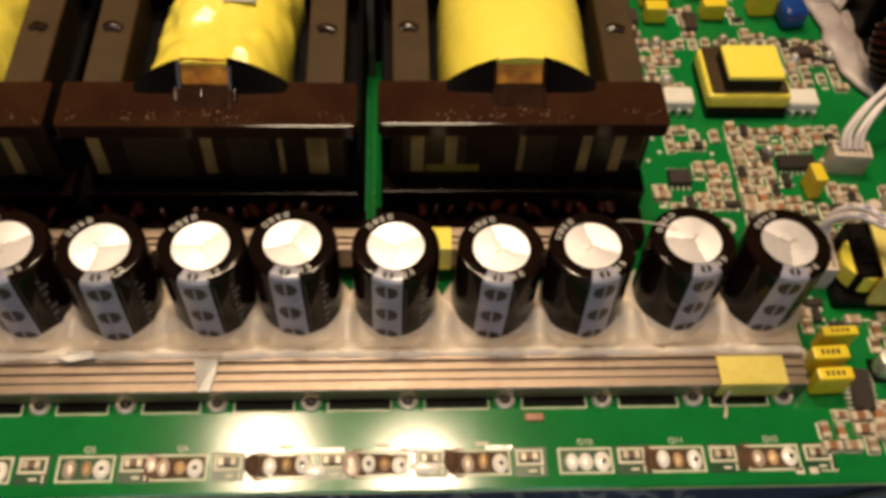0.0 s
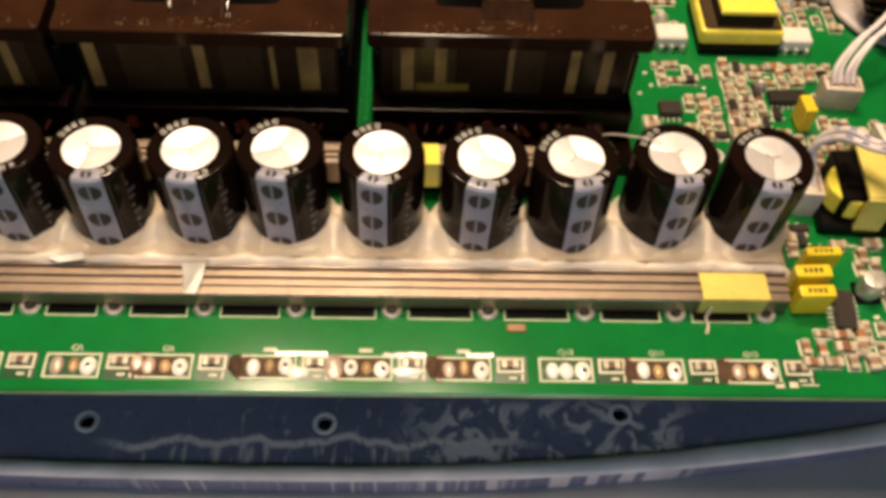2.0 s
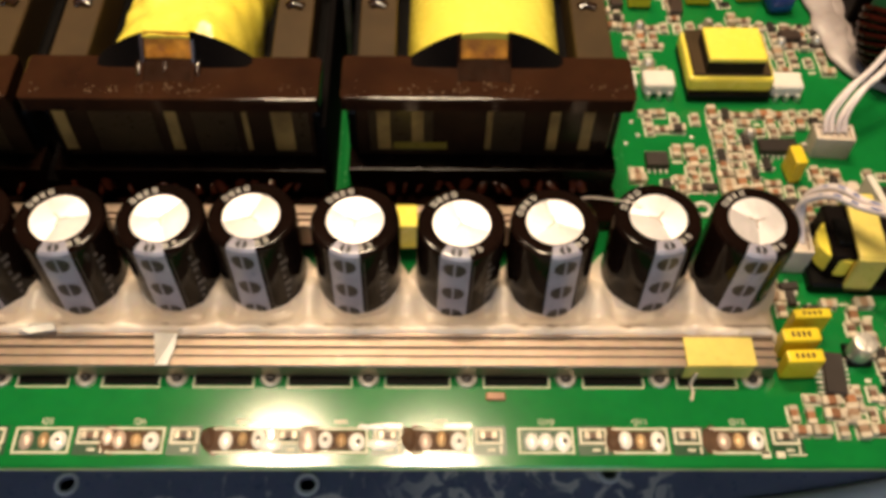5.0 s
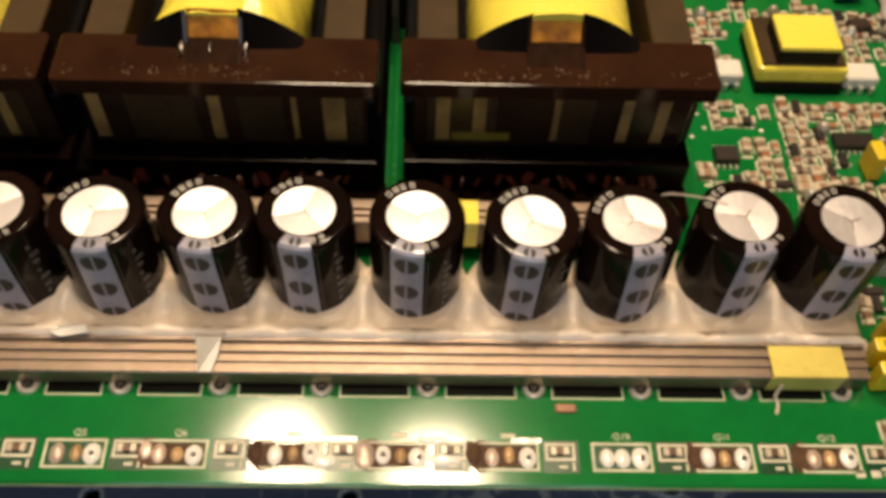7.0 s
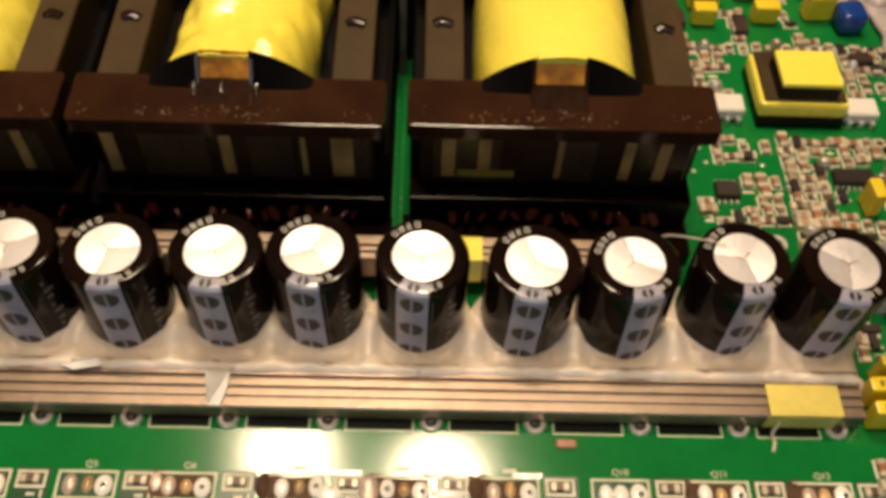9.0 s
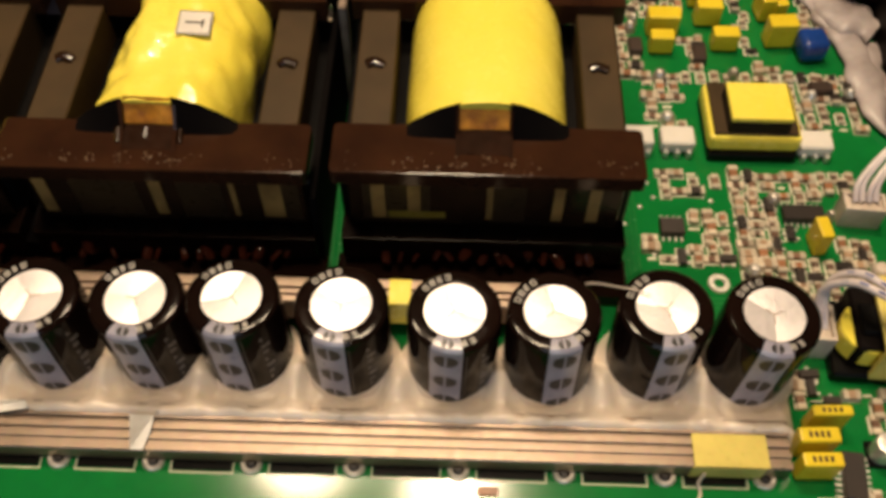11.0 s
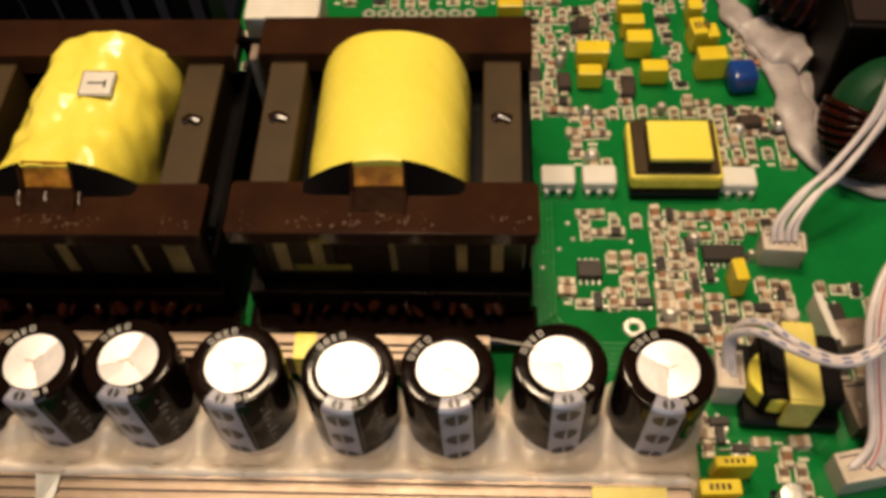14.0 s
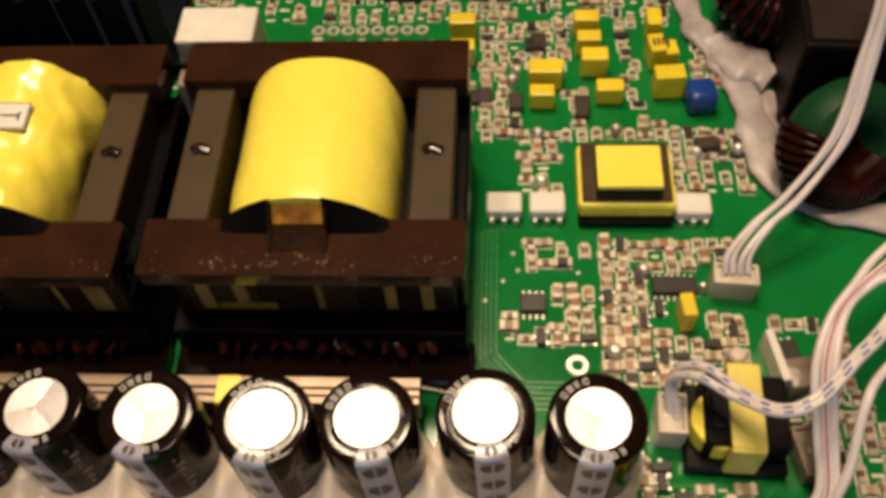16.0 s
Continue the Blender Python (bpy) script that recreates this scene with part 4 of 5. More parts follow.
BIG_R.matrix_basis = at_cm(2.35, 12.1, 0, 90)
for x0, y0, x1, y1, sx, sy, fill, orange in FIELDS:
    ny = int((y1 - y0) / sy)
    for j in range(ny + 1):
        x = x0 + 0.08 * rs.random()
        while x < x1:
            y = y0 + j * sy + 0.05 * (rs.random() - 0.5)
            free = not any(bx0 - 0.1 < x < bx1 + 0.1 and by0 - 0.1 < y < by1 + 0.1 for bx0, by0, bx1, by1 in BLOCKED)
            if free and rs.random() < fill:
                up = rs.random() < 0.6
                pick = rs.random()
                src = chip_o if pick < orange * 0.6 else chip_t if pick < orange * 0.6 + 0.22 else chip_s if pick > 0.90 else BIG_R if pick > 0.86 else chip_r
                k = (0.85 + 0.4 * rs.random()) if src is not BIG_R else 0.8
                copy_thing(src, at_cm(x, y, 0, (90 if up else 0) + rs.uniform(-4, 4)) @ Matrix.Scale(k, 4))
                if up:
                    line_box(bm_print, x - 0.12, y - 0.17, x + 0.12, y + 0.17, 0.042)
                else:
                    line_box(bm_print, x - 0.17, y - 0.12, x + 0.17, y + 0.12, 0.042)
            elif free and rs.random() < 0.6:
                w = 0.05 + 0.07 * rs.random()
                box(bm_print, x - w, y - 0.035, 0, x + w, y + 0.035, 0.006)
            x += sx * (0.9 + 0.25 * rs.random())
tagged(part("white_print", bm_print, SILK, board, "small white printed outlines"), kind="stuff")

# ---- tracks ----
def track(bm, pts, w=0.05):
    for (ax, ay), (bx, by) in zip(pts, pts[1:]):
        d = Vector((bx - ax, by - ay, 0))
        n = Vector((-d.y, d.x, 0)).normalized() * w / 2
        e = d.normalized() * w / 2
        a, b = Vector((ax, ay, 0)) - e, Vector((bx, by, 0)) + e
        lo = [bm.verts.new(p) for p in (a + n, b + n, b - n, a - n)]
        hi = [bm.verts.new(p + Vector((0, 0, 0.006))) for p in (a + n, b + n, b - n, a - n)]
        bm.faces.new(hi)
        for k in range(4):
            bm.faces.new((lo[k], lo[(k + 1) % 4], hi[(k + 1) % 4], hi[k]))


for k in range(6):
    o = 0.11 * k
    bm = bmesh.new()
    track(bm, [(2.62 - o * 0.9, 8.55), (2.62 - o * 0.9, 5.75 - o * 0.6), (3.15 - o * 0.5, 5.15 - o), (4.3, 5.15 - o), (4.9, 5.0 - o)])
    part("track", bm, TRACE, board, "pale green raised copper track")
for x0, x1, y in ((4.9, 7.0, 3.22), (4.9, 7.0, 3.10), (5.0, 7.2, 2.98)):
    bm = bmesh.new()
    track(bm, [(x0, y), (x1, y), (x1 + 0.3, y + 0.3)])
    part("track", bm, TRACE, board)
for x in (-3.56, -3.42):
    bm = bmesh.new()
    track(bm, [(x, 3.6), (x, 14.5)], 0.06)
    part("track", bm, TRACE, board)
# vias
for vx, vy in ((2.95, 6.15), (3.35, 6.05), (3.05, 7.6), (2.75, 7.35), (4.1, 7.65), (4.25, 7.55), (3.2, 9.85), (2.95, 8.0), (4.4, 6.95), (2.4, 6.9)):
    bm = bmesh.new()
    solder_joint(bm, vx, vy, 0.055, 0.055, 0.03, 10)
    part("via", bm, SOLDER, board, "tinned via")
bm = bmesh.new()
lathe(bm, [(0.10, 0.004), (0.12, 0.03), (0.20, 0.03), (0.22, 0.003)], 24, 4.15, 5.50)
part("ground_ring", bm, SOLDER, board, "tinned screw hole ring")
for k in range(8):
    bm = bmesh.new()
    lathe(bm, [(0.07, 0.006), (0.09, 0.03), (0.15, 0.03), (0.17, 0.003)], 18, -1.75 + 0.36 * k, 14.42)
    part("plated_hole", bm, TIN, board, "tinned plated hole")
# solder balls standing between the parts
for k, (bx, by, r) in enumerate(((5.52, 7.55, 0.15), (4.85, 5.75, 0.16), (6.62, 7.15, 0.10), (6.85, 10.5, 0.14), (5.2, 11.15, 0.14), (7.75, 10.6, 0.14), (3.5, 11.05, 0.15), (3.55, 9.75, 0.17), (2.95, 12.65, 0.14), (3.05, 12.9, 0.10))):
    bm = bmesh.new()
    lathe(bm, [(r * 1.15, 0.0), (r, 0.06), (r * 0.92, 0.18), (r * 0.5, 0.27), (0, 0.29)], 14, bx, by)
    tagged(part("metal_can", bm, SOLDER if k % 2 else TIN), "small shiny round component can on the board", "component", "round cans")


# ---- chips ----
def soic(x, y, L, W, pins, rz, label):
    c = thing("integrated_circuit", x, y, 0, rz, label=label, category="chip", group="chips")
    part("package", cubes((-L / 2, -W / 2, 0.03, L / 2, W / 2, 0.18), bevel=0.02), CHIP, c)
    for s in (-1, 1):
        for k in range(pins):
            px = -L / 2 + L * (k + 0.5) / pins
            y0, y1 = sorted((s * W / 2, s * (W / 2 + 0.11)))
            part("pin", cubes((px - 0.022, y0, 0.0, px + 0.022, y1, 0.045)), SOLDER, c)
    return c


soic(3.34, 6.78, 0.50, 0.40, 4, 0, "small dark brown eight-pin chip")
soic(6.08, 7.20, 0.85, 0.38, 7, 0, "dark fourteen-pin chip beside the yellow box capacitor")
soic(5.93, 1.56, 0.86, 0.40, 8, 84, "dark sixteen-pin chip beside yellow capacitors")
soic(7.95, 5.75, 0.55, 0.5, 4, 8, "dark square chip beside the white strip")
soic(2.20, 12.15, 0.42, 0.42, 3, 0, "dark brown square chip behind the transformer")
soic(4.50, 11.90, 0.34, 0.50, 3, 0, "dark upright chip among yellow capacitors")
soic(3.45, 13.80, 0.40, 0.40, 3, 0, "dark square chip by the plated holes")
soic(7.2, 10.75, 0.40, 0.30, 3, 0, "small dark chip near the white sealant")


# ---- optocouplers ----
def opto(x, y):
    o = thing("optocoupler", x, y, 0, label="white six-pin optocoupler on the green board", category="optocoupler", group="optocouplers")
    part("package", cubes((-0.36, -0.26, 0.08, 0.36, 0.26, 0.40), bevel=0.04), WHITE, o)
    for s in (-1, 1):
        for k in (-0.25, 0.0, 0.25):
            y0, y1 = sorted((s * 0.24, s * 0.36))
            part("pin", cubes((k - 0.05, y0, 0.0, k + 0.05, y1, 0.20), bevel=0.01), SOLDER, o)
    return o


for x, y in ((2.77, 9.03), (3.65, 9.03), (6.60, 9.0)):
    opto(x, y)

# ---- small yellow transformer ----
st = thing("small_transformer", 5.24, 9.55, 0, label="small transformer with yellow tape and dark ferrite core", category="transformer")
part("base", cubes((-0.95, -0.92, 0.0, 0.95, 0.82, 0.22), bevel=0.03), BLACK, st)
part("lower_winding", cubes((-0.98, -0.82, 0.22, 0.98, 0.78, 0.66), bevel=0.10, seg=2), TAPE, st, "yellow lower winding", sharp=12)
part("core", cubes((-0.90, -0.74, 0.5, 0.90, 0.76, 0.72), bevel=0.03), FERRITE, st, "brown ferrite core")
part("core_top", cubes((-0.63, -0.72, 0.7, 0.66, 0.36, 1.06), bevel=0.03), BLACK, st)
part("top_tape", cubes((-0.63, -0.71, 1.02, 0.66, 0.34, 1.15), bevel=0.03, seg=2), TAPE, st, "yellow tape over the core", sharp=12)


# ---- box capacitors ----
def film_cap(x, y, w, d, h, rz=0.0, print_bars=False):
    c = thing("box_capacitor", x, y, 0, rz, label="small bright yellow box film capacitor on the board", category="capacitor", group="yellow capacitors")
    part("case", cubes((-w / 2, -d / 2, 0.05, w / 2, d / 2, h), bevel=0.035, seg=2), FILM, c, sharp=12)
    for s in (-1, 1):
        part("lead", cubes((s * w * 0.32 - 0.025, -0.025, 0.0, s * w * 0.32 + 0.025, 0.025, 0.06)), TIN, c)
    if print_bars:
        part("print", cubes(*[(-w * 0.28 + 0.1 * k, -d * 0.22, h - 0.002, -w * 0.28 + 0.1 * k + 0.06, d * 0.2, h + 0.004) for k in range(4)]), FLUX, c, "faint brown print")
    return c


for x, y, w, d, h, rz, pb in ((3.62, 12.62, 0.62, 0.42, 0.63, 0, 0), (3.60, 11.99, 0.55, 0.34, 0.53, 0, 0), (3.98, 12.62, 0.42, 0.20, 0.63, 80, 0), (1.78, 14.22, 0.62, 0.36, 0.58, 0, 0), (1.80, 13.32, 0.56, 0.36, 0.63, 0, 0), (4.66, 14.22, 0.58, 0.36, 0.63, 0, 0), (4.70, 13.62, 0.55, 0.34, 0.58, 0, 0), (4.80, 12.99, 0.60, 0.40, 0.63, 0, 0), (5.10, 12.13, 0.60, 0.36, 0.53, 0, 0), (6.22, 14.17, 0.34, 0.55, 0.63, 0, 0), (6.20, 13.27, 0.36, 0.55, 0.68, 8, 1), (6.52, 13.22, 0.30, 0.45, 0.58, 8, 0), (6.40, 12.32, 0.66, 0.42, 0.73, 4, 0),
                              (6.20, 6.45, 0.26, 0.50, 0.72, 6, 0), (5.56, 2.52, 0.70, 0.20, 0.72, 2, 1), (5.25, 2.06, 0.70, 0.28, 0.72, 2, 1), (5.23, 1.62, 0.68, 0.26, 0.70, 2, 1)):
    film_cap(x, y, w, d, h, rz, pb)
bm = bmesh.new()
box(bm, -0.33, -0.33, 0.05, 0.33, 0.33, 0.62, bevel=0.15, seg=4)
tr = thing("blue_component", 7.08, 11.95, 0, 5, label="dark blue rounded component beside yellow capacitors", category="component")
part("body", bm, BLUE, tr)
part("lead", cubes((-0.15, -0.02, 0, -0.11, 0.02, 0.1), (0.11, -0.02, 0, 0.15, 0.02, 0.1)), TIN, tr)
# small silver can capacitors
for x, y, r, h in ((6.50, 2.00, 0.23, 0.55), (7.05, 1.10, 0.24, 0.5)):
    c = thing("can_capacitor", x, y, 0, label="small silver can capacitor on a dark base", category="capacitor", group="silver cans")
    part("base", cubes((-r - 0.02, -r - 0.02, 0, r + 0.02, r + 0.02, 0.08), bevel=0.03), BLACK, c)
    bm = bmesh.new()
    lathe(bm, [(r * 0.95, 0.08), (r, 0.12), (r, h - 0.05), (r * 0.93, h - 0.01), (r * 0.75, h), (0, h)], 24)
    part("can", bm, SOLDER, c)

# ---- inductor with yellow strap ----
ind = thing("taped_inductor", 6.80, 4.2, 0, -3, label="black coil former with yellow winding and broad yellow tape strap", category="inductor")
part("base", cubes((-0.88, -0.82, 0.0, 0.88, 0.80, 0.28), bevel=0.05), BLACK, ind)
part("core", cubes((-0.62, -0.62, 0.25, 0.80, 0.72, 0.95), bevel=0.05), DARKBOX, ind, "dark ferrite core")
bm = bmesh.new()
lathe(bm, [(0.26, 0.36), (0.51, 0.36), (0.53, 0.40), (0.53, 0.84), (0.51, 0.88), (0.26, 0.88)], 36, -0.30, -0.12)
part("winding", bm, TAPE, ind, "yellow winding")
part("core_centre", cubes((-0.52, -0.34, 0.5, -0.02, 0.28, 1.06), bevel=0.03), BLACK, ind)
part("strap", cubes((-0.24, -0.76, 1.10, 0.33, 0.80, 1.22), (-0.24, -0.82, 0.08, 0.33, -0.70, 1.18), (-0.24, 0.72, 0.2, 0.33, 0.82, 1.18), bevel=0.04, seg=2), TAPE_PALE, ind, "pale yellow tape strap", sharp=12)
bm = bmesh.new()
lathe(bm, [(0.16, 0.8), (0.16, 1.15), (0.12, 1.22), (0, 1.24)], 16, -0.02, 0.98)
part("peg", bm, CREAM, ind, "cream plastic peg")


# ---- connectors ----
def header(x, y, w, d, h, rz, ways, mat, label):
    c = thing("wire_connector", x, y, 0, rz, label=label, category="connector", group="wire connectors")
    t = 0.07
    part("shell", cubes((-w / 2, -d / 2, 0, w / 2, -d / 2 + t, h), (-w / 2, d / 2 - t, 0, w / 2, d / 2, h), (-w / 2, -d / 2 + t, 0, -w / 2 + t, d / 2 - t, h), (w / 2 - t, -d / 2 + t, 0, w / 2, d / 2 - t, h), bevel=0.012), mat, c)
    part("plug", cubes((-w / 2 + t, -d / 2 + t, 0.05, w / 2 - t, d / 2 - t, h * 0.88), bevel=0.02), mat, c)
    for k in range(ways):
        px = -w / 2 + t + (w - 2 * t) * (k + 0.5) / ways
        part("contact", cubes((px - 0.03, -0.05, h * 0.86, px + 0.03, 0.05, h * 0.93)), TIN, c)
    return c


header(7.18, 7.18, 0.84, 0.46, 0.62, -4, 4, CREAM, "cream four-way header with white wires plugged in")
header(5.70, 4.28, 0.50, 0.76, 0.72, -3, 2, CREAM, "cream two-way header with blue-marked white wires")
header(7.80, 2.55, 0.95, 0.55, 0.62, 12, 4, CREAM, "cream wide header with red-marked white wires")
header(8.10, 3.75, 0.62, 0.9, 0.5, 10, 2, MURKY, "translucent cream header beside the coil")
ws = thing("white_strip", 7.70, 5.48, 0, 10, label="upright thin white plastic strip on the board", category="plastic strip")
part("strip", cubes((-0.075, -0.52, 0.0, 0.075, 0.52, 0.62), bevel=0.02), WHITE, ws)
gb = thing("relay_box", 8.12, 5.15, 0, 8, label="dull brown grey moulded box component beside the white strip", category="component")
part("case", cubes((-0.3, -0.3, 0.02, 0.3, 0.3, 0.6), bevel=0.06, seg=2), MURKY, gb)


def wire(pts, label, mark=None, r=0.065):
    w = thing("wire", *pts[0], label=label, category="wire", group="loose wires")
    o = Vector(pts[0])
    loc = [Vector(p) - o for p in pts]
    bm = bmesh.new()
    tube(bm, loc, r, 10)
    part("jacket", bm, WIRE, w, sharp=70)
    if mark:
        bm = bmesh.new()
        for k in range(len(loc) - 1):
            for f0, f1 in (((0.0, 0.25), (0.25, 0.5), (0.5, 0.75), (0.75, 0.999)) if mark is WIRE_RED else ((0.12, 0.36), (0.62, 0.80))):
                p, q = spline(loc, k + f0), spline(loc, k + f1)
                up = Vector((-0.02, -0.015, r * 0.96))
                tube(bm, [p + up, q + up], r * 0.24, 6)
        part("marking", bm, mark, w, "printed dashes")
    return w


for k, (dx, dy, dz) in enumerate(((-0.20, 0.02, 0.0), (-0.06, 0.08, 0.05), (0.08, -0.02, -0.03), (0.22, 0.05, 0.04))):
    wire([(7.18 + dx, 7.2, 0.58), (7.22 + dx, 7.45 + dy, 0.85), (7.68 + dx * 0.9, 7.95 + dy, 1.15 + dz), (8.2 + dx * 0.8, 8.3 + dy * 2, 1.45 + dz), (9.0 + dx * 0.7, 9.15 + dy, 2.2 + dz), (9.32 + dx * 0.6, 10.0 + dy, 3.2 + dz), (9.5 + dx * 0.5, 10.7 + dy, 4.2), (9.7 + dx, 11.8, 5.8)], "thin white wire rising from the cream header")
wire([(5.66, 4.30, 0.62), (5.60, 4.62, 1.25), (5.93, 4.42, 1.85), (6.45, 4.00, 2.0), (7.02, 3.60, 2.3), (7.58, 3.70, 2.5), (8.31, 4.42, 2.5), (8.9, 5.0, 2.5), (10.2, 6.6, 2.8)], "white wire with blue dashes looping over the coil", WIRE_BLUE, 0.075)
wire([(5.76, 4.20, 0.62), (5.70, 4.72, 1.35), (6.05, 4.58, 1.9), (6.50, 4.16, 2.0), (7.04, 3.72, 2.22), (7.60, 3.84, 2.42), (8.33, 4.56, 2.45), (8.9, 5.15, 2.45), (10.2, 6.8, 2.7)], "white wire with blue dashes looping over the coil", WIRE_BLUE, 0.075)
for k, dx in enumerate((-0.10, 0.05, 0.18)):
    wire([(7.75 + dx * 2, 2.5, 0.55), (8.00 + dx, 2.9, 0.8), (7.97 + dx, 3.76, 1.35), (7.91 + dx, 4.54, 2.0 + 0.05 * k), (8.2 + dx, 5.34 + dx * 0.5, 2.3), (8.65 + dx, 5.85, 2.45), (9.15 + dx, 6.3 - dx, 2.6), (10.4 + dx, 7.3, 3.0)], "white wire with red dashes rising beside the coil", WIRE_RED if k == 1 else None, 0.075)
wire([(8.05, 2.6, 0.55), (8.3, 3.1, 1.2), (8.5, 3.9, 1.9), (8.9, 4.5, 2.0), (10.2, 5.6, 2.2)], "pale grey wire sagging beside the headers", None, 0.085)
bm = bmesh.new()
tube(bm, [(1.05, 4.0, 2.05), (1.25, 3.98, 2.30), (1.99, 3.82, 2.36), (2.2, 3.75, 2.33)], 0.014, 6)
tagged(part("loose_strand", bm, CREAM, sharp=70), "fine stray glue strand resting on a capacitor", "strand")
bm = bmesh.new()
tube(bm, [(3.30, 1.46, 0.30), (3.22, 1.36, 0.10), (3.26, 1.22, 0.01), (3.2, 1.05, 0.012)], 0.03, 6, jitter=0.5)
tagged(part("glue_strand", bm, CREAM, sharp=70), "short glue strand hanging from the yellow tape", "strand")
bm = bmesh.new()
box(bm, -0.58, 1.04, 0.0, -0.22, 1.20, 0.06, bevel=0.025)
tagged(part("solder_crumb", bm, ORANGE), "small orange crumb lying on the green board", "crumb")

# ---- white sealant along the board's far corner ----
bm = bmesh.new()
tube(bm, [(7.0, 16.2, 0.1), (7.2, 14.6, 0.1), (7.55, 13.6, 0.12), (7.85, 12.9, 0.12), (8.10, 12.1, 0.12), (8.20, 11.0, 0.12), (8.25, 10.2, 0.12), (8.55, 9.6, 0.12), (9.1, 9.15, 0.12), (9.7, 8.9, 0.12), (10.9, 8.75, 0.1)], 0.36, 20, jitter=0.45, flat=0.36)
tagged(part("sealant_bead", bm, SEAL, None, sharp=80), "thick uneven white sealant bead along the board", "sealant")
bm = bmesh.new()
tube(bm, [(8.62, 12.3, 0.06), (8.56, 11.4, 0.08), (8.60, 10.6, 0.08), (8.85, 10.0, 0.08), (9.3, 9.5, 0.08)], 0.20, 16, jitter=0.6, flat=0.35)
tagged(part("sealant_smear", bm, SEAL, None, sharp=80), "thin uneven sealant smear beside the thick bead", "sealant")
bm = bmesh.new()
tube(bm, [(7.7, 13.9, 0.12), (8.05, 13.2, 0.17), (8.45, 12.8, 0.2), (8.75, 12.55, 0.2)], 0.55, 16, jitter=0.5, flat=0.36)
tagged(part("sealant_blob", bm, SEAL, None, sharp=80), "white sealant smeared beside the dark case", "sealant")


# ---- toroids and the dark case at the far corner ----
def toroid(x, y, z, R, r, tilt, mat, turns, label, a0=0, a1=360):
    t = thing("toroid_coil", x, y, z, label=label, category="coil", group="toroid coils")
    t.matrix_basis = at_cm(x, y, z, 20, tilt, 0)
    bm = bmesh.new()
    n, m = 40, 14
    rings = [[bm.verts.new(((R + r * math.cos(2 * math.pi * j / m)) * math.cos(2 * math.pi * i / n), (R + r * math.cos(2 * math.pi * j / m)) * math.sin(2 * math.pi * i / n), r * 1.25 * math.sin(2 * math.pi * j / m))) for j in range(m)] for i in range(n)]
    for i in range(n):
        a, b = rings[i], rings[(i + 1) % n]
        for j in range(m):
            bm.faces.new((a[j], a[(j + 1) % m], b[(j + 1) % m], b[j]))
    part("core", bm, mat, t)
    for k in range(turns):
        ang = radians(a0 + (a1 - a0) * k / turns)
        bm = bmesh.new()
        w = r + 0.06
        pts = [((R + w * math.cos(q)) * math.cos(ang), (R + w * math.cos(q)) * math.sin(ang), w * 1.25 * math.sin(q)) for q in [2 * math.pi * j / 10 for j in range(11)]]
        tube(bm, pts, 0.075, 6, caps=False)
        part("turn", bm, ENAMEL, t, "dark red enamelled wire turn", sharp=70)
    return t


toroid(9.55, 9.95, 1.15, 0.85, 0.45, 62, TOROID_GREEN, 22, "green coated toroid wound with dark red wire", 150, 330)
toroid(8.9, 14.6, 1.1, 0.9, 0.42, 20, DARKBOX, 26, "dark toroid coil wound with red enamelled wire")
# dark sheet that covers the green board under the coils
part("cover", cubes((8.75, 9.35, 0.0, 10.98, 16.98, 0.06), bevel=0.02), DARKBOX, thing("insulating_sheet", 0, 0, 0, label="dark sheet lying under the coils", category="sheet"))
case = thing("dark_case", 9.9, 12.6, 0, -4, label="large dark brown boxed component behind the coils", category="component")
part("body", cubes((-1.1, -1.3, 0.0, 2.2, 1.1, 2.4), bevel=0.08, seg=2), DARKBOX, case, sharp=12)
part("lid", cubes((-0.95, -1.15, 2.4, 2.05, 0.95, 2.46), bevel=0.02), CASE_TOP, case, "lighter brown lid")

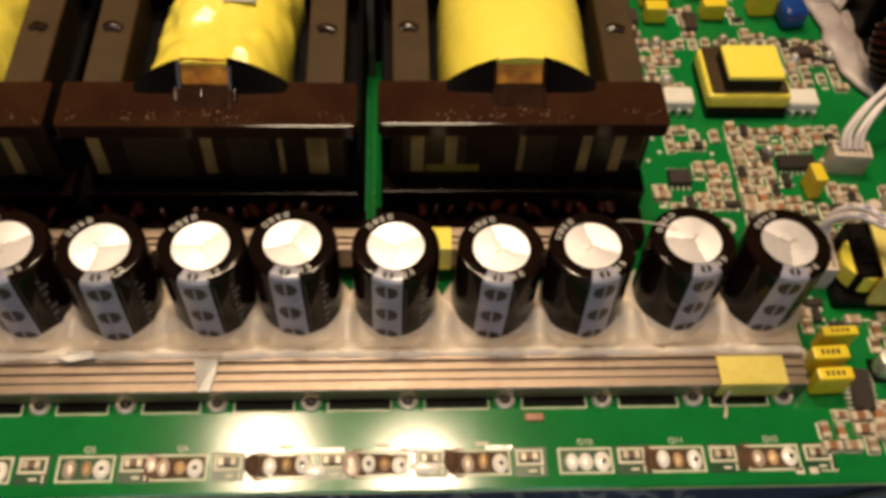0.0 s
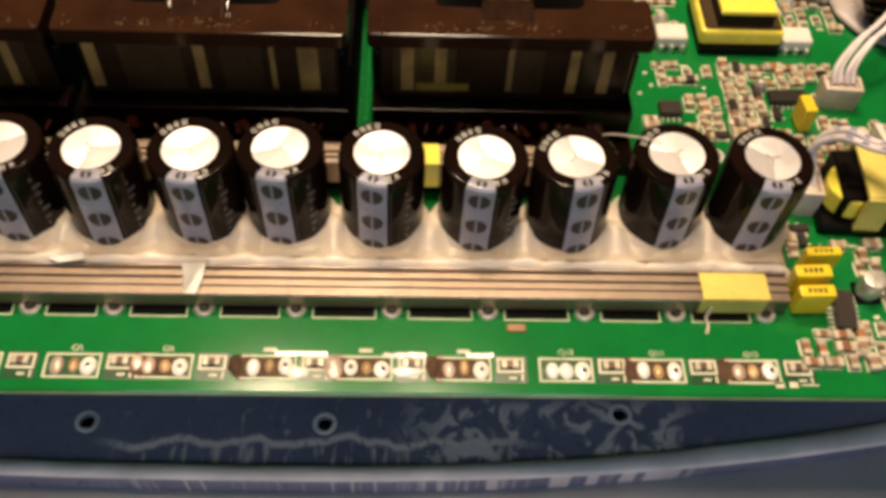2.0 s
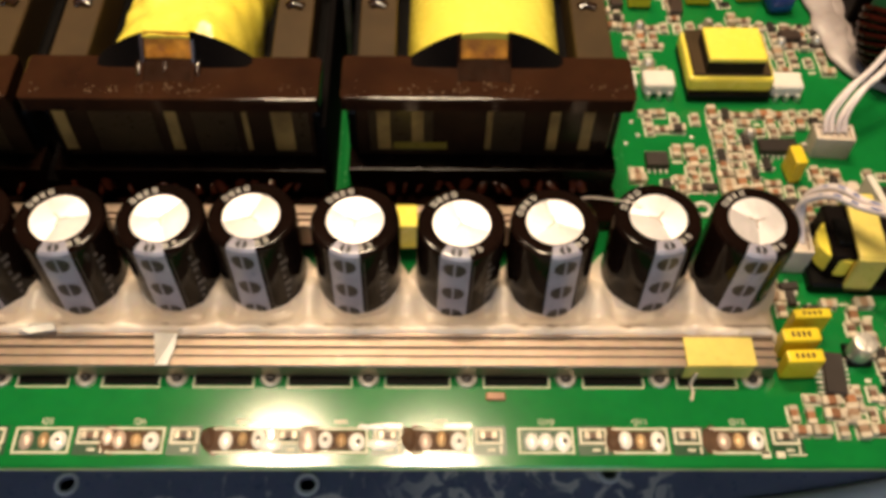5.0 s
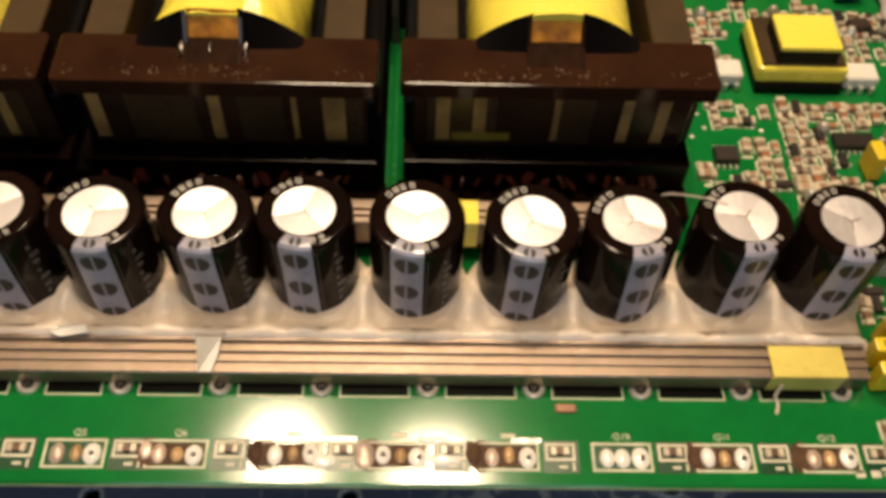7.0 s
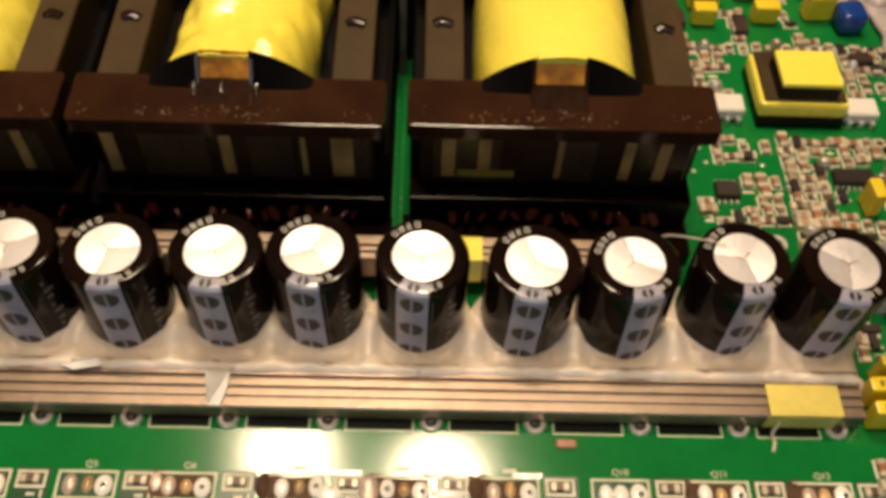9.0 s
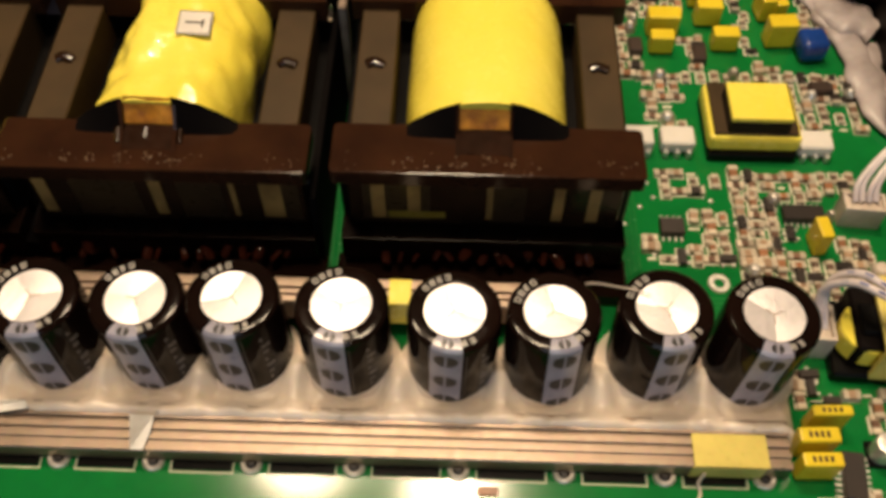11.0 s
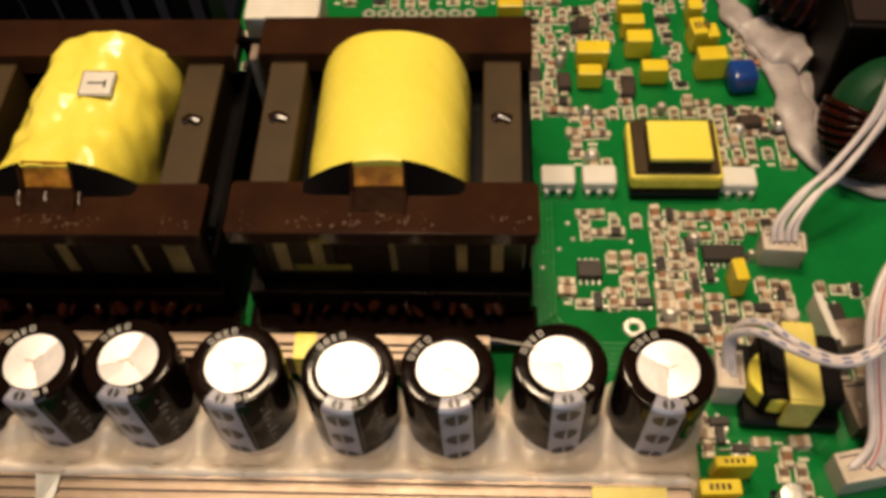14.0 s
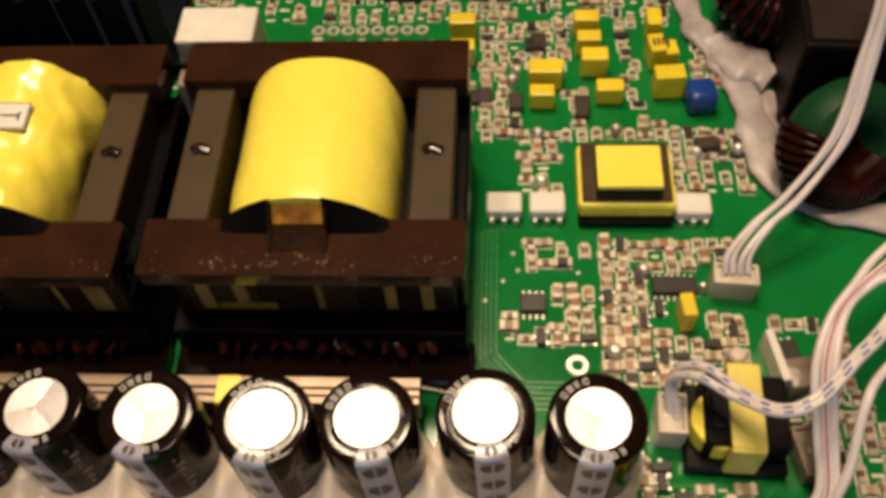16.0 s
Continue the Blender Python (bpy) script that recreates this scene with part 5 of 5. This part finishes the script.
# ---- behind the transformers ----
rb = thing("white_relay", -3.1, 11.75, 0, label="tall white block component behind the transformers", category="relay")
part("case", cubes((-0.80, -0.50, 0.05, 0.80, 0.50, 2.80), bevel=0.06, seg=2), WHITE, rb, sharp=12)
part("foot", cubes((-0.76, -0.46, 0.0, 0.76, 0.46, 0.06)), BLACK, rb)
hs = thing("dark_heat_sink", -8.5, 13.2, 0, label="dark blue finned heat sink behind the transformers", category="heat sink")
part("base", cubes((-3.5, -1.6, 0.0, 3.5, 2.2, 0.4), bevel=0.04), FIN, hs)
for k in range(9):
    part("fin", cubes((-3.4 + 0.83 * k, -0.5, 0.4, -3.24 + 0.83 * k, 0.5, 2.6), bevel=0.02), FIN, hs)
for x, w in ((0.4, 1.3), (2.6, 0.7), (5.0, 0.9)):
    soic(x, 15.6, w, 0.5, 6, 0, "dark chip at the far edge of the board")

# dark sheet and block, added to stand for shade between the transformers
mid = thing("insulating_sheet", 0, 0, 0, label="tall dark sheet added to shade the gap between two transformers", category="sheet")
part("sheet", cubes((-3.74, 5.55, 0.0, -3.60, 10.42, 2.4), bevel=0.02), MATT, mid)
part("worn_end", cubes((-3.56, 9.95, 0.0, -3.40, 10.40, 2.9), bevel=0.03), MURKY, mid, "dull grey worn end")
part("sheet", cubes((-9.45, 5.45, 0.0, -8.95, 10.55, 0.9), bevel=0.02), MATT, thing("insulating_sheet", 0, 0, 0, label="black block added to shade the gap between two transformers", category="sheet"))
# ---- sticker on the wrinkled winding ----
# one more added black sheet, for the shade at the gap's far end
part("sheet", cubes((-3.78, 10.45, 0.0, -3.12, 10.55, 2.95), bevel=0.02), BLACK, thing("insulating_sheet", 0, 0, 0, label="upright black sheet added to shade the gap's far end", category="sheet"))
stk = thing("paper_sticker", -5.70, 8.50, 3.83, -6, label="small white paper sticker with black frame and numeral", category="sticker")
stk.matrix_basis = at_cm(-5.92, 8.32, 3.912, 2, 0, 4)
part("paper", cubes((-0.31, -0.31, -0.008, 0.31, 0.31, 0.006), bevel=0.006), WHITE, stk)
bm = bmesh.new()
for b in ((-0.30, -0.30, 0.30, -0.282), (-0.30, 0.282, 0.30, 0.30), (-0.30, -0.282, -0.282, 0.282), (0.282, -0.282, 0.30, 0.282)):
    box(bm, b[0], b[1], 0.004, b[2], b[3], 0.010)
part("border", bm, MARK, stk)
lettering("numeral", "1", 0.44, MARK, stk, 0, 0, 0.010, 90)
part("numeral_foot", cubes((0.13, -0.11, 0.006, 0.165, 0.09, 0.012)), MARK, stk)
